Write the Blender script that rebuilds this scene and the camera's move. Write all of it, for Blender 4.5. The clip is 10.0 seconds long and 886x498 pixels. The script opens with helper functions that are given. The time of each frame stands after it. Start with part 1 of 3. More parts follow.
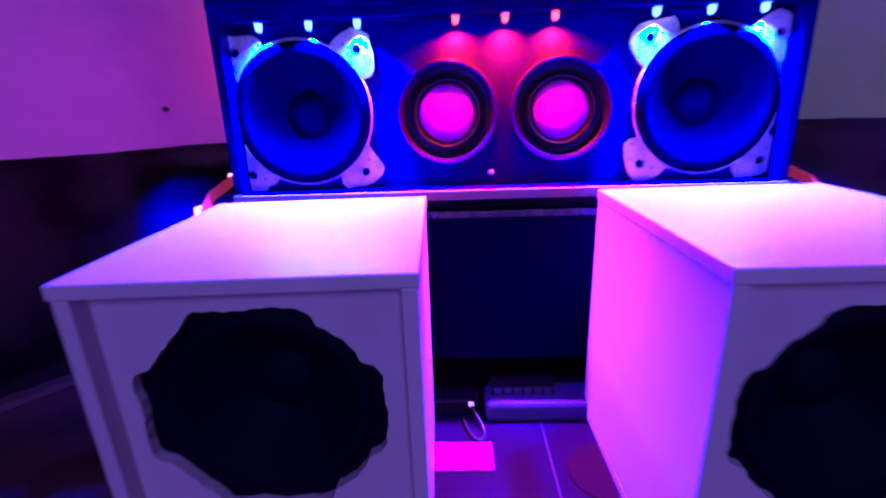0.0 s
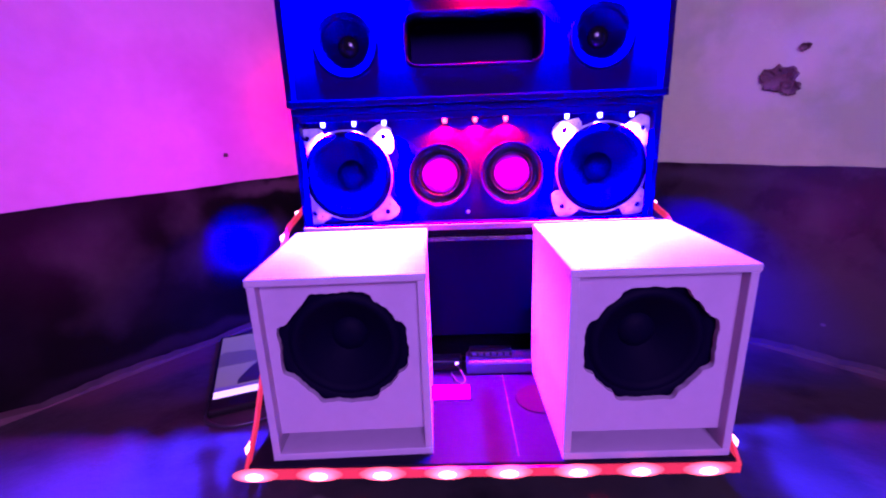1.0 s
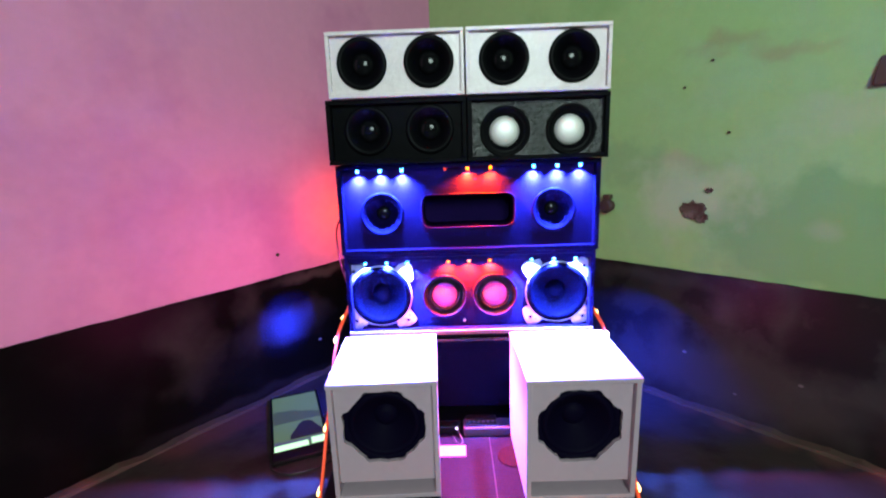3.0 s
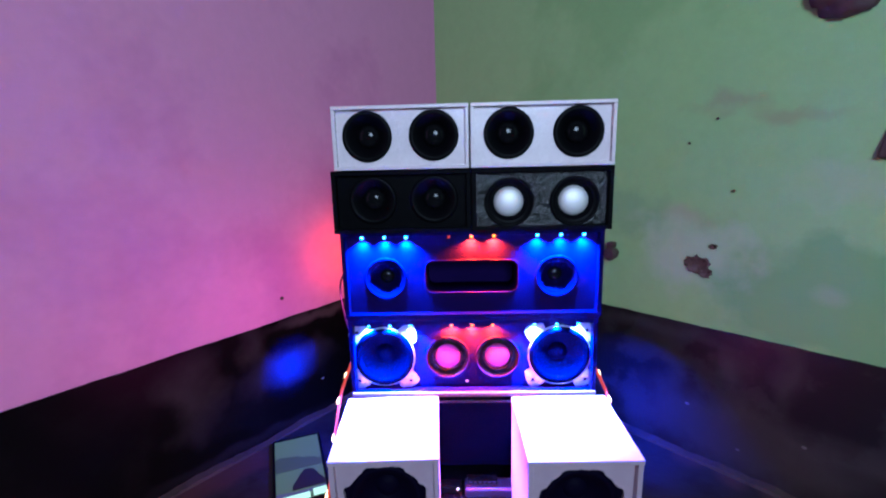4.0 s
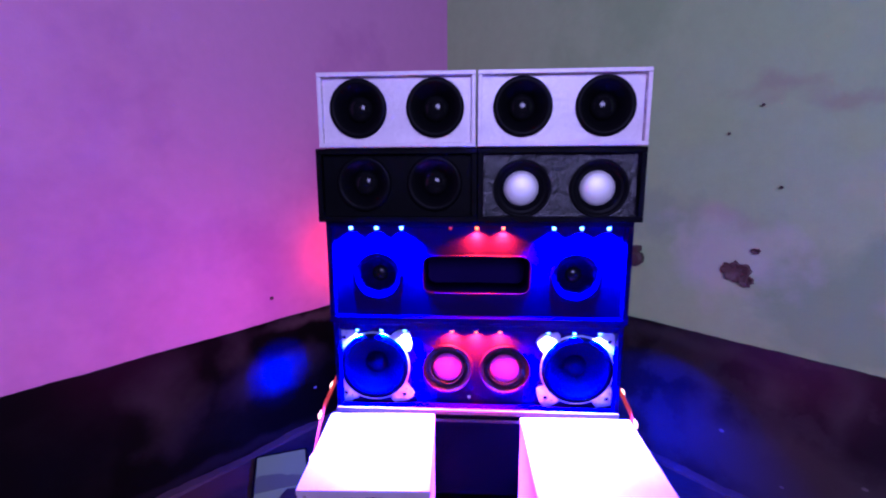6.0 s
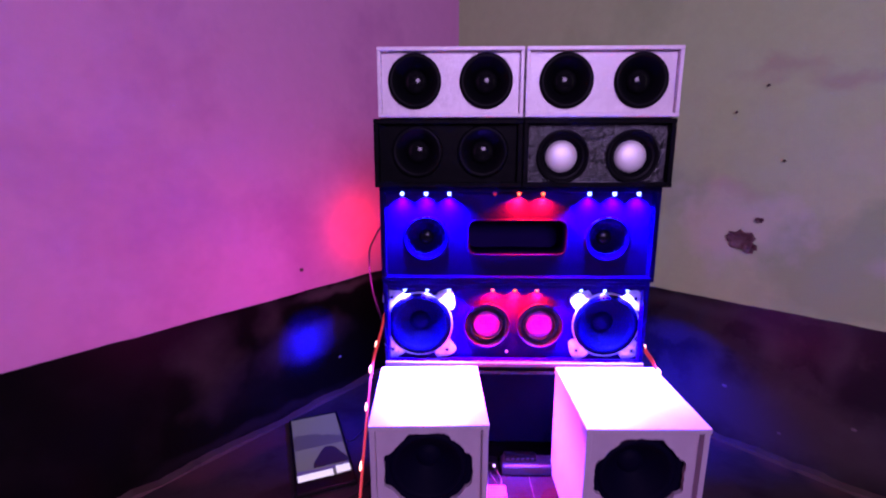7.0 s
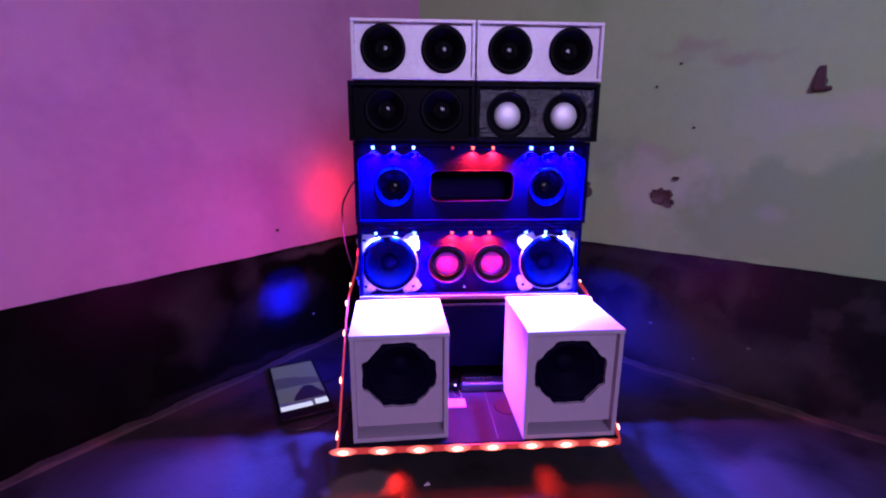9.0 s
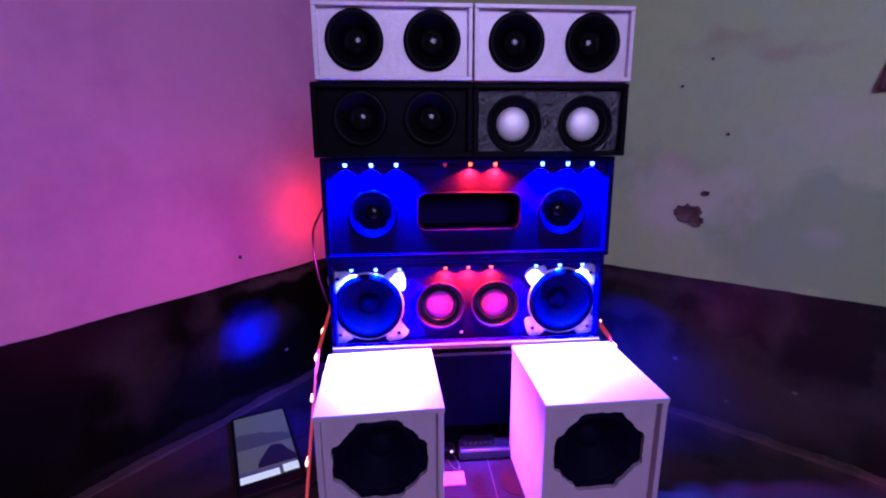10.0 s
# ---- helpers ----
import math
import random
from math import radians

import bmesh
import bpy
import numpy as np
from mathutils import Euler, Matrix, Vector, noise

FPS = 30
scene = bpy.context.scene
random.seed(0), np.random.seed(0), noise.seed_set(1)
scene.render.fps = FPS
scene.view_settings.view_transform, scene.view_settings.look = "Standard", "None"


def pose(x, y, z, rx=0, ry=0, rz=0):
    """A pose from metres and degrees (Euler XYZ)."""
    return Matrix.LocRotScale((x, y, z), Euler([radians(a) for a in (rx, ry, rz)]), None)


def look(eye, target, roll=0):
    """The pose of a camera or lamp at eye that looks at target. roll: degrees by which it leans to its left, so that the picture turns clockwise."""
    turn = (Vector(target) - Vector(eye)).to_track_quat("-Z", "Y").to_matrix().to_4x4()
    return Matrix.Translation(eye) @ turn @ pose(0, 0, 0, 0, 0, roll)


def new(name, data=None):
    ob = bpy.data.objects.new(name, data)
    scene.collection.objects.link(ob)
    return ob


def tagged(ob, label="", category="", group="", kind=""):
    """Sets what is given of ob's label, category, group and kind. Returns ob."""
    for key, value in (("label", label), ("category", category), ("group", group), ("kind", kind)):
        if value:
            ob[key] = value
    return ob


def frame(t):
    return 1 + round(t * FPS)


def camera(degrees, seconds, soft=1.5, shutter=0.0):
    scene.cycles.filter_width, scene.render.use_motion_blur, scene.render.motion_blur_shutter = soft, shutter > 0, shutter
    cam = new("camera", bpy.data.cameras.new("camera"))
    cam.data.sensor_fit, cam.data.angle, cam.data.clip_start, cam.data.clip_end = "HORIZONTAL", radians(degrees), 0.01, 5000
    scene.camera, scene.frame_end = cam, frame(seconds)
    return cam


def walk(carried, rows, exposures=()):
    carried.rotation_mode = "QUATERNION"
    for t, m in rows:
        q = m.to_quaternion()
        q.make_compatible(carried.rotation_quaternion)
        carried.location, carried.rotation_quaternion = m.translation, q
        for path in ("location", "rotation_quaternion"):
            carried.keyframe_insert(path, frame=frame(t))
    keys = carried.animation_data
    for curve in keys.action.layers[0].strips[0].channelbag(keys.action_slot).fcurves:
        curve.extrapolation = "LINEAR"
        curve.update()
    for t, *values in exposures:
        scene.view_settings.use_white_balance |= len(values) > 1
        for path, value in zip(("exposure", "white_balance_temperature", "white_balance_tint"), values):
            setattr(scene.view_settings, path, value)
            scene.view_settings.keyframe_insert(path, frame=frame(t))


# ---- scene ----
cam = camera(88.74, 10.0, soft=2.0, shutter=0.4)
PATH = [
    (0, (0.1165, 0.1007, 0.2648), (0.0428, 2.0154, -0.3083), -1.94),
    (0.5, (0.1294, 0.0110, 0.2917), (0.0513, 1.9343, -0.2514), -2.15),
    (1, (0.1234, -0.0560, 0.3127), (0.0710, 1.8727, -0.2138), -2.04),
    (1.5, (0.1184, -0.1168, 0.3355), (0.0763, 1.8186, -0.1668), -1.78),
    (2, (0.1158, -0.1767, 0.3607), (0.0713, 1.7653, -0.1153), -1.77),
    (2.5, (0.1196, -0.2169, 0.3860), (0.0818, 1.7301, -0.0697), -1.68),
    (3, (0.1249, -0.2240, 0.4614), (0.0778, 1.7345, 0.0589), -1.89),
    (3.2, (0.1128, -0.2209, 0.4711), (0.0937, 1.7397, 0.0768), -1.45),
    (4.3, (0.1311, -0.1937, 0.5603), (0.0585, 1.7655, 0.1650), -1.39),
    (4.5, (0.1323, -0.1758, 0.5447), (0.0803, 1.7876, 0.1671), -1.18),
    (5, (0.1666, -0.1477, 0.5327), (0.0580, 1.8165, 0.1716), -0.93),
    (5.5, (0.1661, -0.1350, 0.5216), (0.0453, 1.8304, 0.1712), -0.54),
    (5.7, (0.161, -0.131, 0.515), (0.024, 1.835, 0.180), -0.4),
    (6.8, (0.0687, -0.1672, 0.5010), (0.0218, 1.7934, 0.1086), 0.08),
    (7, (0.0632, -0.1858, 0.4868), (0.0217, 1.7755, 0.0973), -0.05),
    (7.5, (0.0596, -0.2272, 0.4634), (0.0497, 1.7321, 0.0626), 0.04),
    (8, (0.0602, -0.2680, 0.4524), (0.1004, 1.6899, 0.0462), 0.21),
    (8.5, (0.0619, -0.3038, 0.4429), (0.1352, 1.6536, 0.0392), 0.31),
    (9, (0.0603, -0.2949, 0.4372), (0.1817, 1.6577, 0.0217), 0.17),
    (9.5, (0.0692, -0.2222, 0.4685), (0.2237, 1.7273, 0.0491), -0.14),
    (10, (0.0699, -0.1562, 0.4591), (0.2263, 1.7931, 0.0396), -0.35),
]
EXPOSURES = [(0.0, -1.2, 4400, 72), (0.5, 0.0, 4950, 128), (0.9, 0.3, 5600, 138), (2.02, 0.5, 6250, 138), (2.25, 1.1, 8900, -76), (3.2, 0.57, 8000, -92),
             (4.2, 0.36, 4600, -62), (5.0, 0.25, 4350, -34), (5.8, 0.12, 4400, -4), (6.7, 0.02, 6100, 46), (7.5, -0.1, 5900, 36), (8.0, -0.13, 5850, 26), (9.0, -0.3, 5500, 12), (10.0, -0.38, 5200, 10)]
walk(cam, [(t, look(eye, target, roll)) for t, eye, target, roll in PATH], EXPOSURES)

# ---- world and lamps ----
world = bpy.data.worlds.new("world")
scene.world = world
world.use_nodes = True
world.node_tree.nodes["Background"].inputs["Color"].default_value = (0.02, 0.018, 0.025, 1)
world.node_tree.nodes["Background"].inputs["Strength"].default_value = 0.2

BLUE, DIODE_BLUE, RED, STRIP, ROOM = (0.006, 0.009, 1.0), (0.072, 0.070, 1.0), (1.0, 0.018, 0.004), (1.0, 0.03, 0.55), (0.76, 0.55, 1.0)


def area_lamp(name, eye, target, sx, sy, watts, colour, spread=180):
    data = bpy.data.lights.new(name, "AREA")
    data.shape, data.size, data.size_y = "ELLIPSE" if sx == sy else "RECTANGLE", sx, sy
    data.energy, data.color, data.spread = watts, colour, radians(spread)
    ob = new(name, data)
    ob.matrix_world = look(eye, target)
    return ob


# light diodes under the lids of the two middle cabinets, one lamp below each
BLUE_AT, RED_LOW, RED_MID = (-0.146, -0.116, -0.087, 0.087, 0.118, 0.148), (-0.029, 0.0, 0.029), (0.0, 0.030)
for reds, y, z, watts, lean in ((RED_MID, 0.3820, 0.4395, 2.1, 0.022), (RED_LOW, 0.3930, 0.3125, 6.6, -0.016)):
    for x in BLUE_AT:
        area_lamp("blue_diode_light", (0.146 + x, y, z), (0.146 + x, y + lean, z - 0.1), 0.006, 0.006, watts, DIODE_BLUE, 120)
    for x in reds:
        area_lamp("red_diode_light", (0.146 + x, y, z), (0.146 + x, y + 0.022, z - 0.1), 0.006, 0.006, 2.2, RED, 140)
# the strip along the board and up both sides, and its tail behind the cabinets
area_lamp("strip_light", (0.145, 0.226, 0.056), (0.145, 0.0, 0.040), 0.37, 0.008, 0.95, RED)
area_lamp("strip_side_light", (-0.050, 0.31, 0.14), (-0.5, 0.33, 0.16), 0.16, 0.01, 0.36, STRIP)
area_lamp("strip_side_light", (0.342, 0.31, 0.14), (0.8, 0.33, 0.16), 0.16, 0.01, 0.15, STRIP)
area_lamp("strip_tail_light", (-0.082, 0.700, 0.344), (-0.127, 0.76, 0.343), 0.008, 0.008, 0.20, RED, 170)
area_lamp("strip_rear_light", (-0.046, 0.500, 0.262), (-0.30, 0.66, 0.40), 0.05, 0.01, 0.38, STRIP)
# unseen blue lamps added behind the stack for the glow low on the walls
area_lamp("added_rear_blue", (-0.02, 0.535, 0.20), (-0.21, 0.645, 0.140), 0.012, 0.012, 0.85, BLUE, 32)
area_lamp("added_rear_blue", (0.326, 0.500, 0.20), (0.45, 0.61, 0.03), 0.02, 0.02, 1.4, BLUE, 90)
area_lamp("added_rear_blue", (-0.034, 0.500, 0.18), (-0.16, 0.60, 0.02), 0.02, 0.02, 0.7, BLUE, 95)
# two red diodes below the board
for x in (0.035, 0.240):
    area_lamp("under_board_light", (x, 0.252, 0.040), (x, 0.236, 0.0), 0.005, 0.034, 0.045, RED, 60)
# the lamp of the room, behind the camera, to its right
area_lamp("room_light", (0.42, -1.7, 1.15), (0.1, 0.6, 0.45), 0.8, 0.8, 34.0, ROOM)


# ---- materials ----
def material(name, colour, rough=0.5, metal=0.0, grain=0.0, size=60.0, stain=0.0, stain_size=6.0, other=None, edge=0.18, bump=0.0, coat=0.0, gloss=0.5, depth=0.004):
    """A surface with fine grain, broad stains and relief."""
    m = bpy.data.materials.new(name)
    m.use_nodes = True
    t = m.node_tree
    b = t.nodes["Principled BSDF"]
    b.inputs["Roughness"].default_value, b.inputs["Metallic"].default_value = rough, metal
    b.inputs["Coat Weight"].default_value = coat
    b.inputs["Specular IOR Level"].default_value = gloss
    b.inputs["Coat Roughness"].default_value = 0.08
    co = t.nodes.new("ShaderNodeTexCoord").outputs["Object"]
    other = other or tuple(c * 0.45 for c in colour)

    def noise_node(scale, detail, rough_=0.6):
        n = t.nodes.new("ShaderNodeTexNoise")
        n.inputs["Scale"].default_value, n.inputs["Detail"].default_value, n.inputs["Roughness"].default_value = scale, detail, rough_
        t.links.new(co, n.inputs["Vector"])
        return n.outputs["Fac"]

    def ramp(src, a, b_, top):
        n = t.nodes.new("ShaderNodeMapRange")
        n.inputs["From Min"].default_value, n.inputs["From Max"].default_value, n.inputs["To Max"].default_value = a, b_, top
        t.links.new(src, n.inputs["Value"])
        return n.outputs["Result"]

    def mix(fac, a, b_):
        n = t.nodes.new("ShaderNodeMix")
        n.data_type = "RGBA"
        t.links.new(fac, n.inputs["Factor"])
        for k, v in ((6, a), (7, b_)):
            if isinstance(v, tuple):
                n.inputs[k].default_value = (*v, 1)
            else:
                t.links.new(v, n.inputs[k])
        return n.outputs[2]

    out = colour
    if stain:
        out = mix(ramp(noise_node(stain_size, 5), 0.50, 0.50 + edge, stain), out, other)
    if grain:
        out = mix(ramp(noise_node(size, 4, 0.7), 0.35, 0.75, grain), out, tuple(c * 0.55 for c in colour))
    if isinstance(out, tuple):
        b.inputs["Base Color"].default_value = (*out, 1)
    else:
        t.links.new(out, b.inputs["Base Color"])
    if grain or stain:
        r = t.nodes.new("ShaderNodeMapRange")
        r.inputs["To Min"].default_value, r.inputs["To Max"].default_value = max(0.02, rough - 0.10), min(1, rough + 0.12)
        t.links.new(noise_node(stain_size * 3, 3), r.inputs["Value"])
        t.links.new(r.outputs["Result"], b.inputs["Roughness"])
    if bump:
        n = t.nodes.new("ShaderNodeBump")
        n.inputs["Strength"].default_value, n.inputs["Distance"].default_value = bump, depth
        t.links.new(noise_node(size, 6, 0.65), n.inputs["Height"])
        t.links.new(n.outputs["Normal"], b.inputs["Normal"])
    return m


def glowing(name, colour, strength, base=0.35):
    m = bpy.data.materials.new(name)
    m.use_nodes = True
    b = m.node_tree.nodes["Principled BSDF"]
    b.inputs["Base Color"].default_value = (*(c * base for c in colour), 1)
    b.inputs["Emission Color"].default_value = (*colour, 1)
    b.inputs["Emission Strength"].default_value = strength
    return m


def fading(name, colour, edge, middle):
    """A glow halo put into emission, brightest over the diode at its middle and dim towards its rim."""
    m = glowing(name, colour, edge)
    t = m.node_tree
    co = t.nodes.new("ShaderNodeTexCoord").outputs["Object"]
    scaled = t.nodes.new("ShaderNodeVectorMath")
    scaled.operation = "MULTIPLY"
    scaled.inputs[1].default_value = (1 / 0.0200, 0.0, 1 / 0.0085)
    t.links.new(co, scaled.inputs[0])
    ball = t.nodes.new("ShaderNodeTexGradient")
    ball.gradient_type = "QUADRATIC_SPHERE"
    t.links.new(scaled.outputs[0], ball.inputs["Vector"])
    rise = t.nodes.new("ShaderNodeMapRange")
    rise.inputs["To Min"].default_value, rise.inputs["To Max"].default_value = edge, middle
    t.links.new(ball.outputs["Fac"], rise.inputs["Value"])
    t.links.new(rise.outputs["Result"], m.node_tree.nodes["Principled BSDF"].inputs["Emission Strength"])
    return m


PINK_WALL = material("pink_plaster", (0.60, 0.27, 0.47), 0.75, grain=0.12, size=45, stain=0.75, stain_size=2.8, other=(0.45, 0.16, 0.37), bump=0.25)
GREEN_WALL = material("green_plaster", (0.38, 0.56, 0.23), 0.78, grain=0.15, size=40, stain=0.45, stain_size=3.4, other=(0.25, 0.41, 0.15), edge=0.10, bump=0.3)


def add_patch(m, rows, flat=False):
    """Lays patches of another colour over m: rows of colour, centre x and z (on a floor x and y), half sizes, raggedness, softness, strength."""
    t = m.node_tree
    b = t.nodes["Principled BSDF"]
    co = t.nodes.new("ShaderNodeTexCoord").outputs["Object"]
    for colour, x, z, hx, hz, ragged, soft, strength in rows:
        n = t.nodes.new("ShaderNodeTexNoise")
        n.inputs["Scale"].default_value, n.inputs["Detail"].default_value = 15.0, 6.0
        t.links.new(co, n.inputs["Vector"])
        shift = t.nodes.new("ShaderNodeVectorMath")
        shift.operation = "MULTIPLY_ADD"
        t.links.new(n.outputs["Color"], shift.inputs[0])
        shift.inputs[1].default_value = (ragged, ragged if flat else 0, 0 if flat else ragged)
        t.links.new(co, shift.inputs[2])
        scaled = t.nodes.new("ShaderNodeVectorMath")
        scaled.operation = "MULTIPLY_ADD"
        t.links.new(shift.outputs[0], scaled.inputs[0])
        scaled.inputs[1].default_value = (1 / hx, 1 / hz if flat else 0, 0 if flat else 1 / hz)
        scaled.inputs[2].default_value = (-(x + ragged / 2) / hx, -(z + ragged / 2) / hz if flat else 0, 0 if flat else -(z + ragged / 2) / hz)
        far = t.nodes.new("ShaderNodeVectorMath")
        far.operation = "LENGTH"
        t.links.new(scaled.outputs[0], far.inputs[0])
        mask = t.nodes.new("ShaderNodeMapRange")
        for key, v in (("From Min", 1 + soft), ("From Max", 1 - soft), ("To Min", 0.0), ("To Max", strength)):
            mask.inputs[key].default_value = v
        t.links.new(far.outputs["Value"], mask.inputs["Value"])
        blend = t.nodes.new("ShaderNodeMix")
        blend.data_type = "RGBA"
        t.links.new(mask.outputs["Result"], blend.inputs["Factor"])
        t.links.new(b.inputs["Base Color"].links[0].from_socket, blend.inputs[6])
        blend.inputs[7].default_value = (*colour, 1)
        t.links.new(blend.outputs[2], b.inputs["Base Color"])


add_patch(GREEN_WALL, [((0.24, 0.41, 0.16), 0.757, 0.325, 0.197, 0.105, 0.13, 0.12, 0.8), ((0.22, 0.33, 0.18), 0.44, 0.43, 0.06, 0.045, 0.13, 0.25, 0.4),
                       ((0.55, 0.56, 0.44), 0.528, 0.372, 0.052, 0.060, 0.12, 0.35, 0.5), ((0.40, 0.36, 0.24), 0.524, 0.440, 0.026, 0.014, 0.08, 0.6, 0.5),
                       ((0.30, 0.26, 0.17), 0.561, 0.616, 0.035, 0.012, 0.09, 0.7, 0.5), ((0.30, 0.25, 0.16), 0.621, 0.596, 0.030, 0.010, 0.08, 0.7, 0.5),
                       ((0.45, 0.50, 0.36), 0.66, 0.335, 0.014, 0.012, 0.03, 0.5, 0.35), ((0.50, 0.48, 0.36), 0.75, 0.50, 0.10, 0.03, 0.14, 0.5, 0.4)])
DADO_LEFT = material("black_gloss_paint", (0.003, 0.0028, 0.0028), 0.36, gloss=0.07, grain=0.3, size=30, stain=0.35, stain_size=7, other=(0.010, 0.009, 0.009), edge=0.08, bump=0.15)
DADO_RIGHT = material("worn_black_paint", (0.009, 0.008, 0.008), 0.40, gloss=0.35, grain=0.3, size=35, stain=0.8, stain_size=9, other=(0.030, 0.027, 0.027), edge=0.05, bump=0.35)
# first two pale scuffs also carry the strip's glossy reflections, put into the colour
add_patch(DADO_LEFT, [((0.05, 0.047, 0.045), -0.17, 0.228, 0.055, 0.010, 0.05, 0.5, 0.8), ((0.036, 0.034, 0.033), -0.33, 0.150, 0.026, 0.055, 0.09, 0.7, 0.7), ((0.030, 0.028, 0.028), -0.22, 0.137, 0.05, 0.035, 0.09, 0.5, 0.8), ((0.030, 0.028, 0.028), -0.265, 0.205, 0.012, 0.045, 0.06, 0.7, 0.7),
                      ((0.04, 0.037, 0.036), -0.28, 0.012, 0.10, 0.010, 0.05, 0.5, 0.25), ((0.35, 0.34, 0.33), -0.175, 0.075, 0.0022, 0.0022, 0.0, 0.3, 0.8)])
# first two patches paint the strip's highlights onto the scuffed band
add_patch(DADO_RIGHT, [((0.04, 0.037, 0.036), 0.50, 0.226, 0.070, 0.010, 0.05, 0.5, 0.7), ((0.050, 0.046, 0.045), 0.585, 0.185, 0.018, 0.030, 0.05, 0.6, 0.7), ((0.045, 0.042, 0.041), 0.635, 0.195, 0.010, 0.045, 0.05, 0.7, 0.7), ((0.040, 0.037, 0.036), 0.52, 0.15, 0.012, 0.05, 0.06, 0.7, 0.6), ((0.5, 0.48, 0.47), 0.5417, 0.0962, 0.0026, 0.0026, 0.0, 0.3, 0.9),
                       ((0.4, 0.38, 0.37), 0.659, 0.0925, 0.0024, 0.0024, 0.0, 0.3, 0.8), ((0.4, 0.38, 0.37), 0.60, 0.045, 0.0020, 0.0020, 0.0, 0.3, 0.8), ((0.003, 0.003, 0.003), 0.703, 0.040, 0.050, 0.042, 0.05, 0.15, 0.95), ((0.052, 0.045, 0.042), 0.60, 0.065, 0.13, 0.065, 0.11, 0.35, 0.75), ((0.003, 0.003, 0.003), 0.81, 0.115, 0.06, 0.07, 0.06, 0.15, 0.9)])
CEMENT = material("cement_floor", (0.034, 0.031, 0.029), 0.42, gloss=0.14, grain=0.45, size=28, stain=0.85, stain_size=9, other=(0.010, 0.009, 0.008), edge=0.14, bump=0.3)
# first patch: pale cement with the orange-lit pool at the board's left put in
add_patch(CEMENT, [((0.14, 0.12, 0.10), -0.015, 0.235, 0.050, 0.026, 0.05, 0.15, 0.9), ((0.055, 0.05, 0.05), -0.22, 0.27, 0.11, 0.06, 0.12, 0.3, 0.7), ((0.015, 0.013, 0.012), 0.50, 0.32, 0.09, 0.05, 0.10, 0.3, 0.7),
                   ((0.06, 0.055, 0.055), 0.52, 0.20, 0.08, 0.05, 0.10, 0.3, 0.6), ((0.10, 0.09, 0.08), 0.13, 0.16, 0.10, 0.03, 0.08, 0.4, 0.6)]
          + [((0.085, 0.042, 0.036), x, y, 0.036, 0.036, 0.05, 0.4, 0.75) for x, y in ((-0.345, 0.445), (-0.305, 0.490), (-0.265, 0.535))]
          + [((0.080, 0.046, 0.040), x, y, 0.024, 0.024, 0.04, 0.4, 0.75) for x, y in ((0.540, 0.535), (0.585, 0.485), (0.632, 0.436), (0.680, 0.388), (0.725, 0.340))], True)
BEAD = material("pale_cement_bead", (0.085, 0.063, 0.050), 0.8, gloss=0.15, grain=0.4, size=60, stain=0.9, stain_size=9, other=(0.030, 0.026, 0.024), edge=0.12, bump=0.4)
PLAIN = material("dull_plaster", (0.20, 0.19, 0.18), 0.8, grain=0.2, size=30, stain=0.3)
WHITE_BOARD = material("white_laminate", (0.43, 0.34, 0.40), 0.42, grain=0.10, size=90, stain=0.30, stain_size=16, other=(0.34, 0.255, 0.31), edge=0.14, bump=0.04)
WHITE_PAINT = material("white_gloss_paint", (0.76, 0.67, 0.70), 0.26, grain=0.08, size=70, stain=0.22, stain_size=24, other=(0.62, 0.53, 0.56), bump=0.2, depth=0.006)
RAW_EDGE = material("raw_board_edge", (0.14, 0.09, 0.09), 0.8, grain=0.4, size=200, bump=0.3)
BLACK_PAINT = material("black_paint", (0.0025, 0.0025, 0.0035), 0.45, gloss=0.03, grain=0.2, size=80, stain=0.2, stain_size=15, other=(0.011, 0.011, 0.012), bump=0.15)
BLACK_FILM = material("wrinkled_black_film", (0.005, 0.005, 0.006), 0.10, gloss=0.46, grain=0.1, size=48, bump=0.50, depth=0.010)
# blue of the diode light is put into these dark paint and cone colours
BLUE_LIT_BAFFLE = material("blue_lit_baffle_paint", (0.0068, 0.0018, 0.046), 0.5, gloss=0.02, grain=0.2, size=80, stain=0.2, stain_size=14, bump=0.12)
BLUE_LIT_PAINT = material("blue_lit_cabinet_paint", (0.0024, 0.0007, 0.028), 0.38, gloss=0.04, grain=0.2, size=80, stain=0.2, stain_size=15, bump=0.12)
BLUE_LIT_CONE = material("blue_lit_woofer_cone", (0.0004, 0.0002, 0.0058), 0.6, gloss=0.012, grain=0.3, size=240, bump=0.12)
BASE_NAVY = material("navy_panel", (0.0006, 0.0006, 0.007), 0.5, gloss=0.03, grain=0.2, size=90, stain=0.2, bump=0.06)
PINK_CAP = material("pink_dust_cap", (0.24, 0.03, 0.21), 0.5, gloss=0.12, grain=0.05, size=200)
CONE = material("black_paper_cone", (0.0016, 0.0016, 0.0030), 0.65, gloss=0.05, grain=0.3, size=240, bump=0.12)
RUBBER = material("black_rubber", (0.003, 0.003, 0.004), 0.42, gloss=0.05, grain=0.2, size=150)
# blue diode light put into the cone's colour, as the lamps barely reach inside
MID_CONE = material("blue_lit_paper_cone", (0.0030, 0.0012, 0.034), 0.6, gloss=0.02, grain=0.3, size=240, bump=0.12)
BASS_CONE = material("navy_black_cone", (0.0022, 0.0012, 0.010), 0.6, gloss=0.04, grain=0.3, size=240, bump=0.12)
DOME = material("black_gloss_dome", (0.005, 0.005, 0.006), 0.13, gloss=0.22)
WHITE_CAP = material("white_dust_cap", (1.0, 0.97, 0.95), 0.60, 0.65, grain=0.05, size=200)
